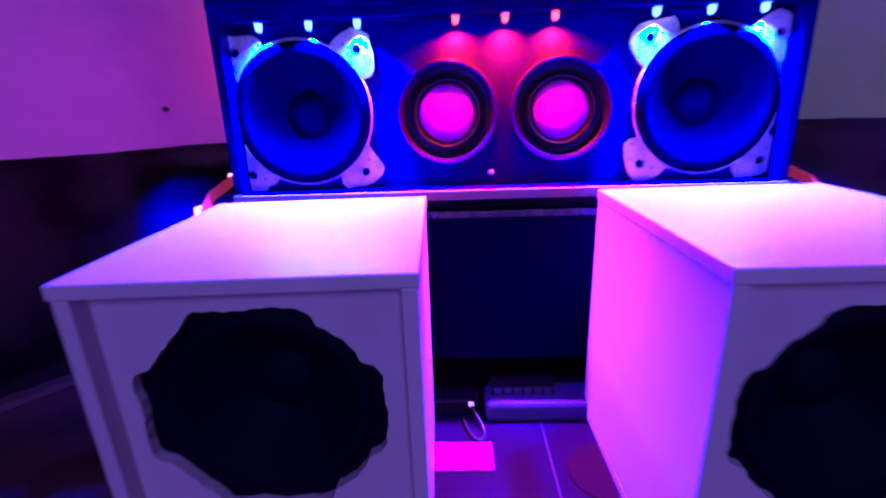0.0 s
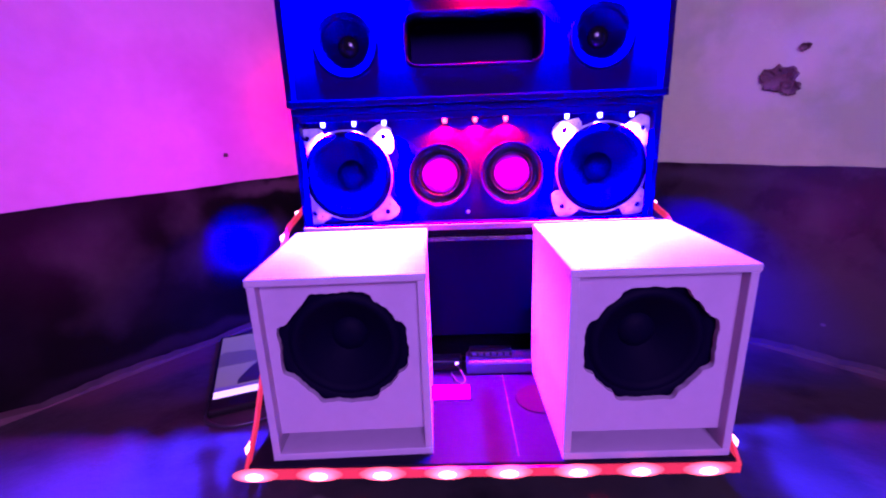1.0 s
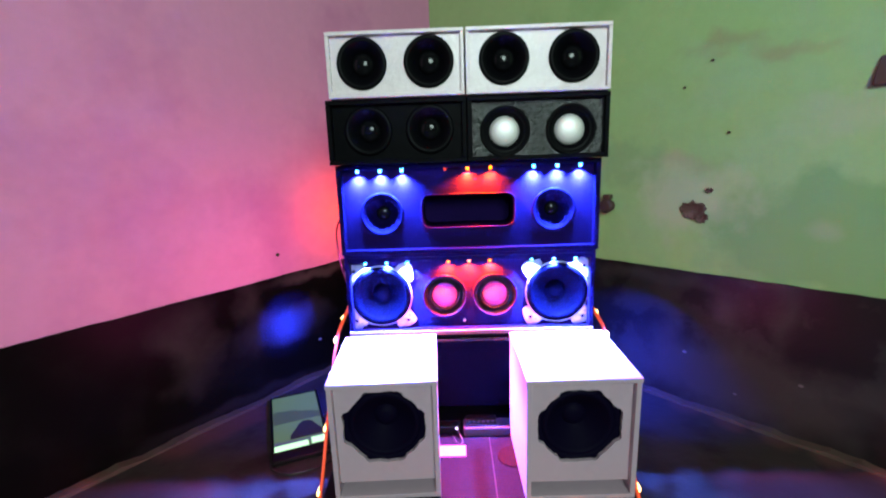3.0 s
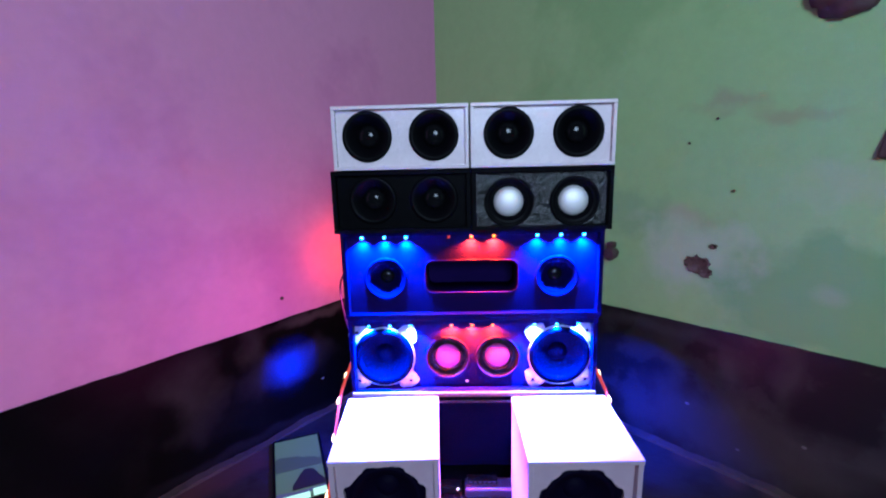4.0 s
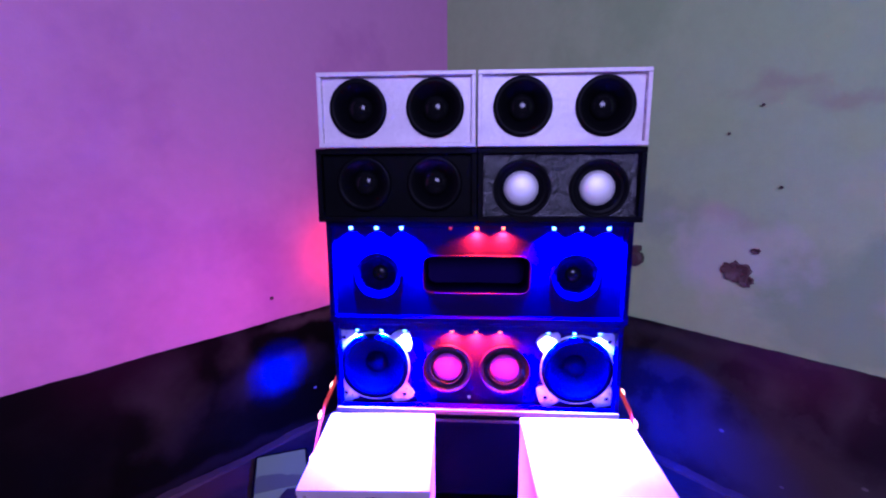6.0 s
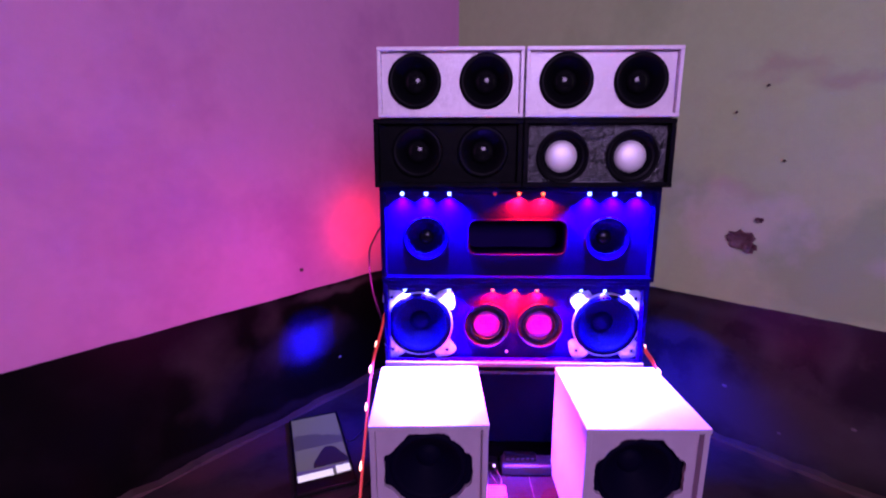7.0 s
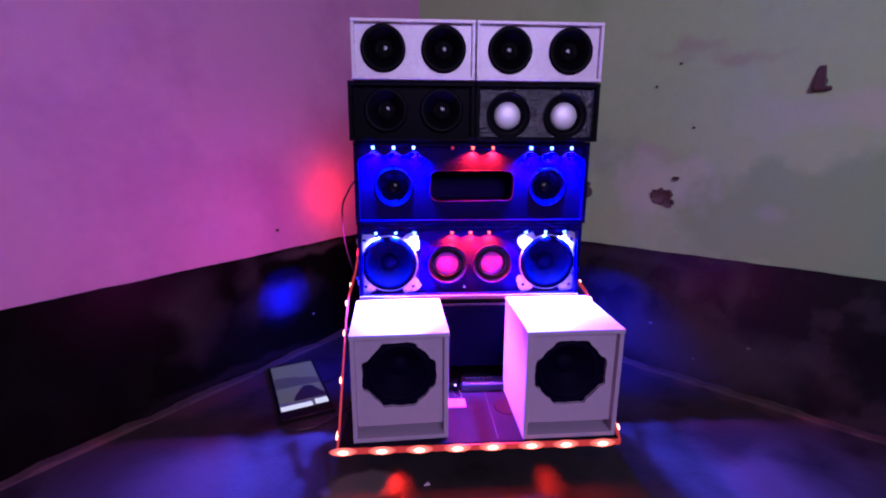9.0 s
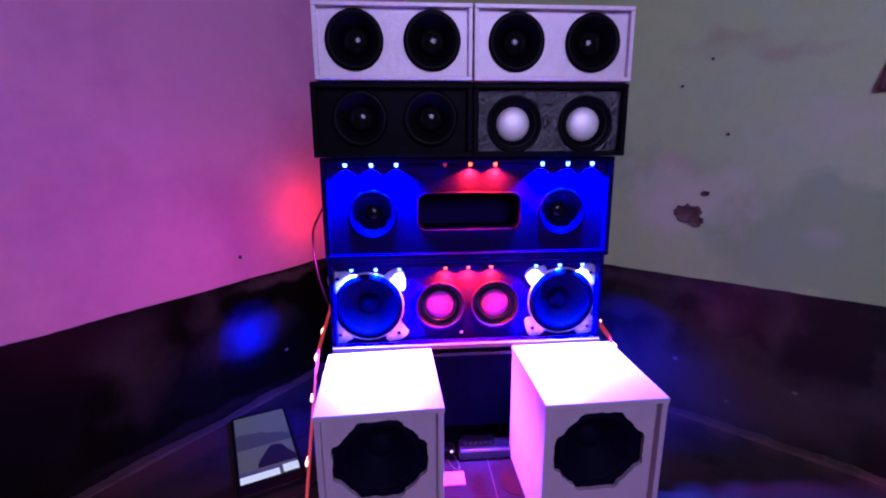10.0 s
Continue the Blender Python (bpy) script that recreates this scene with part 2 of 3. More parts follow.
METAL = material("pressed_steel", (0.62, 0.62, 0.63), 0.30, 0.7, grain=0.3, size=120, stain=0.7, stain_size=60, other=(0.16, 0.13, 0.12), bump=0.1)
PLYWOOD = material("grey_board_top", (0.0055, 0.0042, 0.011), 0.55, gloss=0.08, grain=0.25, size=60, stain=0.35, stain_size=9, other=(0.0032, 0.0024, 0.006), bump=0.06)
PAPER = material("pale_card", (0.75, 0.62, 0.68), 0.8, grain=0.08, size=120)
PINK_CARD = material("pink_card", (0.62, 0.12, 0.44), 0.8, grain=0.08, size=120)
SILVER = material("silver_plastic", (0.045, 0.042, 0.065), 0.5, 0.1, gloss=0.2, grain=0.1, size=100)
PLASTIC = material("black_plastic", (0.006, 0.006, 0.006), 0.32, gloss=0.12, grain=0.1, size=150)
GLASS_SCREEN = glowing("lit_screen", (0.56, 0.52, 0.55), 0.16, 0.04)
SCREEN_DIM = glowing("lit_screen_dim", (0.40, 0.34, 0.44), 0.11, 0.04)
SCREEN_DARK = glowing("lit_screen_dark", (0.20, 0.15, 0.28), 0.03, 0.04)
SCREEN_PURPLE = glowing("lit_screen_purple", (0.35, 0.22, 0.80), 0.20, 0.04)
SCREEN_WHITE = glowing("lit_screen_white", (0.90, 0.85, 0.95), 0.95, 0.04)
WIRE = material("black_cable", (0.015, 0.014, 0.014), 0.4)
BRICK = material("broken_plaster", (0.10, 0.055, 0.05), 0.9, grain=0.5, size=90, stain=0.6, stain_size=40, other=(0.30, 0.22, 0.22), bump=0.8)
DARK_WOOD = material("dark_wood", (0.06, 0.030, 0.028), 0.6, grain=0.4, size=90, bump=0.3)
BLUE_GLOW = glowing("blue_diode", (0.22, 0.42, 1.0), 9.0)
RED_GLOW = glowing("red_diode", (1.0, 0.07, 0.015), 9.0)
STRIP_GLOW = glowing("strip_diode", (1.0, 0.42, 0.26), 6.0)
STRIP_GLOW_SOFT = glowing("strip_gel", (1.0, 0.07, 0.055), 0.5)
HALO_GLOW = fading("diode_halo", (1.0, 0.15, 0.10), 0.6, 9.0)
RED_FAINT = glowing("faint_red_diode", (1.0, 0.05, 0.02), 0.35)
PINK_GLOW = glowing("pink_indicator", (1.0, 0.6, 1.0), 2.0)


# ---- building ----
def part(name, bm, mat, parent=None, label="", smooth=False, place=None):
    """One mesh object from bm, under parent if there is one."""
    me = bpy.data.meshes.new(name)
    bmesh.ops.recalc_face_normals(bm, faces=bm.faces)
    bm.to_mesh(me)
    bm.free()
    me.materials.append(mat)
    if smooth:
        me.shade_smooth()
    ob = new(name, me)
    ob.parent = parent
    if place is not None:
        ob.matrix_basis = place
    return tagged(ob, label)


def thing(name, x, y, z, label, category, group="", turn=0.0):
    ob = new(name)
    ob.matrix_basis = pose(x, y, z, 0, 0, turn)
    ob.empty_display_size = 0.02
    return tagged(ob, label, category, group)


def box_bm(x0, x1, y0, y1, z0, z1, bevel=0.0008, bm=None, segments=2):
    bm = bm or bmesh.new()
    vs = bmesh.ops.create_cube(bm, size=1)["verts"]
    for v in vs:
        v.co = Vector(((x0 + x1) / 2 + v.co.x * (x1 - x0), (y0 + y1) / 2 + v.co.y * (y1 - y0), (z0 + z1) / 2 + v.co.z * (z1 - z0)))
    if bevel:
        edges = list({e for v in vs for e in v.link_edges})
        bmesh.ops.bevel(bm, geom=edges, offset=bevel, segments=segments, affect="EDGES", profile=0.5)
    return bm


def lathe_bm(profile, segments=48, bm=None, cx=0.0, cz=0.0):
    """A turned form about the y axis; the profile is rows of (radius, y)."""
    bm = bm or bmesh.new()
    rings = []
    for r, y in profile:
        if r < 1e-6:
            rings.append([bm.verts.new((cx, y, cz))])
        else:
            rings.append([bm.verts.new((cx + r * math.cos(a), y, cz + r * math.sin(a))) for a in (2 * math.pi * i / segments for i in range(segments))])
    for a, b in zip(rings, rings[1:]):
        for i in range(segments):
            j = (i + 1) % segments
            if len(a) == 1 and len(b) == 1:
                continue
            if len(b) == 1:
                bm.faces.new((a[i], a[j], b[0]))
            elif len(a) == 1:
                bm.faces.new((a[0], b[j], b[i]))
            else:
                bm.faces.new((a[i], a[j], b[j], b[i]))
    return bm


def baffle_bm(cells, y0, y1, n=72):
    """A board in the x-z plane made of cells (x0, x1, z0, z1, cx, cz, hole), each with one hole of radius hole(angle), or None."""
    bm = bmesh.new()
    for x0, x1, z0, z1, cx, cz, hole in cells:
        if hole is None:
            vs = [[bm.verts.new((x, y, z)) for x, z in ((x0, z0), (x1, z0), (x1, z1), (x0, z1))] for y in (y0, y1)]
            bm.faces.new(vs[0])
            bm.faces.new(vs[1][::-1])
            continue
        angles = sorted({round(2 * math.pi * i / n, 6) for i in range(n)} | {round(math.atan2(z - cz, x - cx) % (2 * math.pi), 6) for x in (x0, x1) for z in (z0, z1)})
        rows = []
        for a in angles:
            c, s = math.cos(a), math.sin(a)
            d = min([(x1 - cx) / c if c > 1e-9 else 9, (x0 - cx) / c if c < -1e-9 else 9, (z1 - cz) / s if s > 1e-9 else 9, (z0 - cz) / s if s < -1e-9 else 9])
            r = min(hole(a), d - 0.0003)
            rows.append([bm.verts.new((cx + k * c, y, cz + k * s)) for y in (y0, y1) for k in (d, r)])
        for p, q in zip(rows, rows[1:] + rows[:1]):
            bm.faces.new((p[0], q[0], q[1], p[1]))
            bm.faces.new((p[2], p[3], q[3], q[2]))
            bm.faces.new((p[1], q[1], q[3], p[3]))
    bmesh.ops.remove_doubles(bm, verts=bm.verts, dist=0.00005)
    return bm


def ring_hole(r):
    return lambda a: r


def rounded_hole(w, h, r):
    """The radius of a rounded rectangle, w by h, by angle."""
    def hole(a):
        c, s = abs(math.cos(a)), abs(math.sin(a))
        lo, hi = 0.0, w + h
        for _ in range(40):
            k = (lo + hi) / 2
            dx, dz = max(k * c - (w / 2 - r), 0), max(k * s - (h / 2 - r), 0)
            inside = math.hypot(dx, dz) < r
            lo, hi = (k, hi) if inside else (lo, k)
        return lo
    return hole


def notched_hole(w, seed):
    """A hand-cut opening: a circle widened at the sides and at top and bottom, with a ragged rim."""
    rng = random.Random(seed)
    waves = [(rng.uniform(0, 6.28), rng.choice((9, 13, 17, 23, 29, 41)), rng.uniform(0.0001, 0.0003)) for _ in range(8)]
    wide, tall = rounded_hole(w, 0.0430, 0.007), rounded_hole(0.0490, 0.0910, 0.007)
    return lambda a: max(wide(a), tall(a), 0.0460) + sum(k * math.sin(f_ * a + p) for p, f_, k in waves)


def tube_bm(points, radius, sides=8, bm=None):
    """A round cable through the points, smoothed."""
    bm = bm or bmesh.new()
    pts = [Vector(p) for p in points]
    fine = []
    for i in range(len(pts) - 1):
        p0, p1, p2, p3 = pts[max(i - 1, 0)], pts[i], pts[i + 1], pts[min(i + 2, len(pts) - 1)]
        for k in range(8):
            u = k / 8
            fine.append(0.5 * (2 * p1 + (p2 - p0) * u + (2 * p0 - 5 * p1 + 4 * p2 - p3) * u * u + (3 * p1 - p0 - 3 * p2 + p3) * u ** 3))
    fine.append(pts[-1])
    rings = []
    for i, p in enumerate(fine):
        d = (fine[min(i + 1, len(fine) - 1)] - fine[max(i - 1, 0)]).normalized()
        side = d.cross(Vector((0.13, 0.31, 0.94))).normalized()
        up = side.cross(d)
        rings.append([bm.verts.new(p + radius * (math.cos(t) * side + math.sin(t) * up)) for t in (2 * math.pi * k / sides for k in range(sides))])
    for a, b in zip(rings, rings[1:]):
        for k in range(sides):
            bm.faces.new((a[k], a[(k + 1) % sides], b[(k + 1) % sides], b[k]))
    bm.faces.new(rings[0])
    bm.faces.new(rings[-1][::-1])
    return bm


# ---- the room ----
CORNER = Vector((0.0783, 1.0547))
LEFT_DIR = Vector((math.cos(-2.2101), math.sin(-2.2101)))
RIGHT_DIR = Vector((math.cos(-0.816), math.sin(-0.816)))
HIGH, LONG, DADO = 2.6, 2.9, 0.241


def wall_bm(along, z0, z1, near, far, out0, out1, slope=0.0, ripple=0.0):
    """A slab along a wall line from the corner; out is the side away from the room, from out0 to out1."""
    inward = Vector((-along.y, along.x))
    if inward.y > 0:
        inward = -inward
    bm = bmesh.new()
    n = 240 if ripple else 1
    rows = []
    for i in range(n + 1):
        d = near + (far - near) * i / n
        top = z1 + slope * d + (ripple * (noise.noise(Vector((d * 14, along.x * 9, 0))) + 0.5 * noise.noise(Vector((d * 60, along.y, 3)))) if ripple else 0)
        p = CORNER + along * d
        rows.append([bm.verts.new((*(p - inward * o), z)) for o, z in ((out0, z0), (out0, top), (out1, top), (out1, z0))])
    for a, b in zip(rows, rows[1:]):
        for k in range(4):
            bm.faces.new((a[k], b[k], b[(k + 1) % 4], a[(k + 1) % 4]))
    bm.faces.new(rows[0])
    bm.faces.new(rows[-1][::-1])
    return bm


def setting(name, bm, mat, label, category):
    return tagged(part(name, bm, mat, None, label), category=category, kind="structure")


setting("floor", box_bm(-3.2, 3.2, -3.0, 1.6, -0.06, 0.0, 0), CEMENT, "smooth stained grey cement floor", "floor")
setting("wall_left", wall_bm(LEFT_DIR, 0.0, HIGH, 0.0, LONG, 0.0, 0.12), PINK_WALL, "pale pink painted plaster wall", "wall")
setting("wall_right", wall_bm(RIGHT_DIR, 0.0, HIGH, 0.0, LONG, 0.0, 0.12), GREEN_WALL, "pale green painted wall with damp stains", "wall")
setting("trim_left", wall_bm(LEFT_DIR, 0.0, DADO, 0.0035, LONG, -0.003, 0.0, -0.0075, 0.0016), DADO_LEFT, "glossy black painted band low on the wall", "skirting")
setting("trim_right", wall_bm(RIGHT_DIR, 0.0, DADO, 0.0035, LONG, -0.003, 0.0, 0.0095, 0.0016), DADO_RIGHT, "worn black painted band low on the wall", "skirting")
setting("floor_edge_left", wall_bm(LEFT_DIR, 0.0, 0.005, 0.02, LONG, -0.021, -0.0032, ripple=0.006), BEAD, "thin pale cement bead along the floor", "cement bead")
setting("floor_edge_right", wall_bm(RIGHT_DIR, 0.0, 0.005, 0.02, LONG, -0.021, -0.0032, ripple=0.006), BEAD, "thin pale cement bead along the floor", "cement bead")
END_L, END_R = CORNER + LEFT_DIR * LONG, CORNER + RIGHT_DIR * LONG
setting("wall_back", box_bm(END_L.x - 0.1, END_R.x + 0.1, -2.6, -2.5, 0, HIGH, 0), PLAIN, "plain plaster wall behind", "wall")
setting("wall_side_left", box_bm(END_L.x - 0.12, END_L.x, -2.5, END_L.y + 0.1, 0, HIGH, 0), PLAIN, "plain plaster side wall", "wall")
setting("wall_side_right", box_bm(END_R.x, END_R.x + 0.12, -2.5, END_R.y + 0.1, 0, HIGH, 0), PLAIN, "plain plaster side wall", "wall")
setting("ceiling", box_bm(-3.2, 3.2, -3.0, 1.6, HIGH, HIGH + 0.1, 0), PLAIN, "plain plaster ceiling", "ceiling")


def on_wall(along, x, z, off=0.0):
    """A frame on a wall at the world x and height z: its y axis points into the wall."""
    d = (x - CORNER.x) / along.x
    p = CORNER + along * d
    inward = Vector((-along.y, along.x))
    if inward.y > 0:
        inward = -inward
    p = p + inward * off
    return pose(p.x, p.y, z, 0, 0, math.degrees(math.atan2(-inward.x, inward.y)) + 180)


def chip_bm(w, h, seed, depth=0.004):
    """A ragged patch of broken plaster with a raised torn rim and a sunken middle."""
    rng = random.Random(seed)
    bm = bmesh.new()
    n = 26
    rim = [0.75 + 0.35 * rng.random() for _ in range(n)]
    rings = []
    for k, y in ((1.0, 0.0), (0.92, -depth), (0.72, -depth * 0.8), (0.45, -0.0012), (0.2, -0.0008)):
        rings.append([bm.verts.new((w / 2 * k * rim[i] * math.cos(6.2832 * i / n), y + rng.uniform(0, 0.0008), h / 2 * k * rim[i] * math.sin(6.2832 * i / n))) for i in range(n)])
    for a, b in zip(rings, rings[1:]):
        for i in range(n):
            bm.faces.new((a[i], a[(i + 1) % n], b[(i + 1) % n], b[i]))
    bm.faces.new(rings[-1])
    return bm


for x, z, w, h, seed, name in ((0.541, 0.356, 0.046, 0.034, 3, "wall_hole"), (0.550, 0.344, 0.022, 0.022, 12, "wall_hole"), (0.556, 0.390, 0.013, 0.009, 5, "wall_hole"), (0.571, 0.4835, 0.0045, 0.0045, 6, "wall_hole"), (0.5486, 0.5977, 0.0045, 0.004, 7, "wall_hole"), (0.5216, 0.5608, 0.004, 0.004, 9, "wall_hole")):
    ob = part(name, chip_bm(w, h, seed), BRICK, None, place=on_wall(RIGHT_DIR, x, z))
    tagged(ob, "ragged hole broken into the green plaster wall", "wall hole", "holes in the wall", "structure")

ob = part("wall_hole", chip_bm(0.007, 0.006, 15), BRICK, None, place=on_wall(LEFT_DIR, -0.2248, 0.280))
tagged(ob, "tiny dark nail hole in the pink wall", "wall hole", "", "structure")


def bundle_bm():
    """A lumpy bag of cloth hung flat against a wall."""
    bm = bmesh.new()
    bmesh.ops.create_icosphere(bm, subdivisions=4, radius=1.0)
    for v in bm.verts:
        k = 1 + 0.22 * noise.noise(v.co * 2.3) + 0.10 * noise.noise(v.co * 6.0)
        v.co = Vector((v.co.x * k * 0.045, min(v.co.y * k * 0.022, 0.004), v.co.z * k * 0.040))
    return bm


bag = tagged(part("cloth_bag", bundle_bm(), DARK_WOOD, None, "dark maroon cloth bag hung high on the green wall", True, on_wall(RIGHT_DIR, 0.648, 0.755)), category="bag")
peg = thing("wall_peg", 0, 0, 0, "dark wooden peg stuck in the green wall", "wall peg")
peg.matrix_basis = on_wall(RIGHT_DIR, 0.4350, 0.355)
part("stub", lathe_bm([(0.0, -0.020), (0.010, -0.019), (0.014, -0.014), (0.012, 0.0), (0.016, 0.004)], 14), DARK_WOOD, peg)
part("splinter", box_bm(-0.008, 0.006, -0.014, 0.004, 0.012, 0.022, 0.002), DARK_WOOD, peg)

bracket = thing("wall_hook", 0, 0, 0, "dark maroon hook bracket nailed to the green wall", "hook")
bracket.matrix_basis = on_wall(RIGHT_DIR, 0.6885, 0.546)
part("plate", lathe_bm([(0.0, -0.006), (0.005, -0.006), (0.008, -0.004), (0.009, 0.003)], 12), DARK_WOOD, bracket)
part("foot", box_bm(-0.010, 0.015, -0.009, 0.003, -0.014, -0.007, 0.003), DARK_WOOD, bracket)
neck = box_bm(-0.010, 0.008, -0.009, 0.003, -0.010, 0.024, 0.002)
for v in neck.verts:
    k = 1 - 0.5 * max(0.0, (v.co.z + 0.010) / 0.034)
    v.co.x, v.co.y = v.co.x * k, 0.003 + (v.co.y - 0.003) * k
part("neck", neck, DARK_WOOD, bracket)


# ---- the board and its strip of lights ----
BX0, BX1, BY0, BY1, BZ = -0.042, 0.332, 0.236, 0.520, 0.062
board = thing("display_board", 0.145, 0.38, 0, "grey board on short blocks carrying the model speakers", "board")
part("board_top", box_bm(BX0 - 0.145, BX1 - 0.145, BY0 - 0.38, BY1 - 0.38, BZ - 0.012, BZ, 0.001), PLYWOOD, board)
for x in (-0.15, 0.15):
    for y in (-0.035, 0.115):
        part("foot", box_bm(x - 0.015, x + 0.015, y - 0.015, y + 0.015, 0.0, BZ - 0.012, 0.002), DARK_WOOD, board)

part("seam", box_bm(0.0232, 0.0242, -0.138, 0.004, BZ, BZ + 0.0005, 0), material("pale_pencil_line", (0.030, 0.022, 0.034), 0.7, grain=0.3, size=200), board, "thin pale line along the board")

strip = thing("led_strip", 0.145, BY0, BZ - 0.012, "glowing red light strip along the board's front and sides", "light strip")


def strip_place(x, y, z):
    return (x - 0.145, y - BY0, z - BZ + 0.012)


def ribbon_bm(points, width, thick):
    """A flat tape through the points, standing on its edge."""
    bm = bmesh.new()
    pts = [Vector(p) for p in points]
    rows = []
    for i, p in enumerate(pts):
        d = (pts[min(i + 1, len(pts) - 1)] - pts[max(i - 1, 0)]).normalized()
        up = Vector((0, 0, 1)) - d * d.z
        up.normalize()
        side = d.cross(up).normalized()
        rows.append([bm.verts.new(p + up * a * width / 2 + side * b * thick / 2) for a, b in ((-1, -1), (1, -1), (1, 1), (-1, 1))])
    for a, b in zip(rows, rows[1:]):
        for k in range(4):
            bm.faces.new((a[k], b[k], b[(k + 1) % 4], a[(k + 1) % 4]))
    bm.faces.new(rows[0])
    bm.faces.new(rows[-1][::-1])
    return bm


SIDE = [(0.236, 0.056), (0.262, 0.080), (0.300, 0.130), (0.330, 0.165), (0.360, 0.198), (0.388, 0.218), (0.430, 0.226), (0.470, 0.234), (0.505, 0.248), (0.525, 0.266)]
part("front_tape", ribbon_bm([strip_place(x, BY0 - 0.0016, BZ - 0.006) for x in np.linspace(BX0 - 0.002, BX1 + 0.002, 24)], 0.0078, 0.0024), STRIP_GLOW_SOFT, strip, "lit translucent tape")
for x in (BX0 - 0.002, BX1 + 0.002):
    part("side_tape", ribbon_bm([strip_place(x, y, z) for y, z in SIDE], 0.0062, 0.0022), STRIP_GLOW_SOFT, strip, "lit translucent tape")
for x in (-0.036, 0.014, 0.063, 0.113, 0.160, 0.212, 0.259, 0.309):
    gem = bmesh.new()
    bmesh.ops.create_uvsphere(gem, u_segments=20, v_segments=12, radius=1.0)
    bmesh.ops.scale(gem, vec=(0.0080, 0.0033, 0.0037), verts=gem.verts)
    part("diode", gem, STRIP_GLOW, strip, "glowing diode", True, Matrix.Translation(strip_place(x, BY0 - 0.0034, BZ - 0.006)))
# added glowing ellipsoids that stand for the halo of light around each diode
for x in (-0.036, 0.014, 0.063, 0.113, 0.160, 0.212, 0.259, 0.309):
    gem = bmesh.new()
    bmesh.ops.create_uvsphere(gem, u_segments=24, v_segments=12, radius=1.0)
    bmesh.ops.scale(gem, vec=(0.0185, 0.0026, 0.0058), verts=gem.verts)
    part("diode_halo", gem, HALO_GLOW, strip, "glow halo shaped around a diode", True, Matrix.Translation(strip_place(x, BY0 - 0.0026, BZ - 0.006)))
for x, sx in ((BX0 - 0.0038, -1), (BX1 + 0.0038, 1)):
    for y, z in ((0.250, 0.069), (0.296, 0.125), (0.340, 0.177), (0.376, 0.211), (0.425, 0.2255)):
        part("diode", box_bm(-0.0014, 0.0014, -0.0058, 0.0058, -0.0032, 0.0032, 0.0012), STRIP_GLOW, strip, "glowing diode", place=Matrix.Translation(strip_place(x, y, z)))
for y, z in ((0.256, 0.046),):
    for x in (0.035, 0.240):
        ob = part("under_diode", lathe_bm([(0.0, -0.004), (0.0025, -0.003), (0.0028, 0.0), (0.0, 0.0)], 12), RED_GLOW, strip, place=Matrix.Translation(strip_place(x, y + 0.012, z)) @ pose(0, 0, 0, 90))


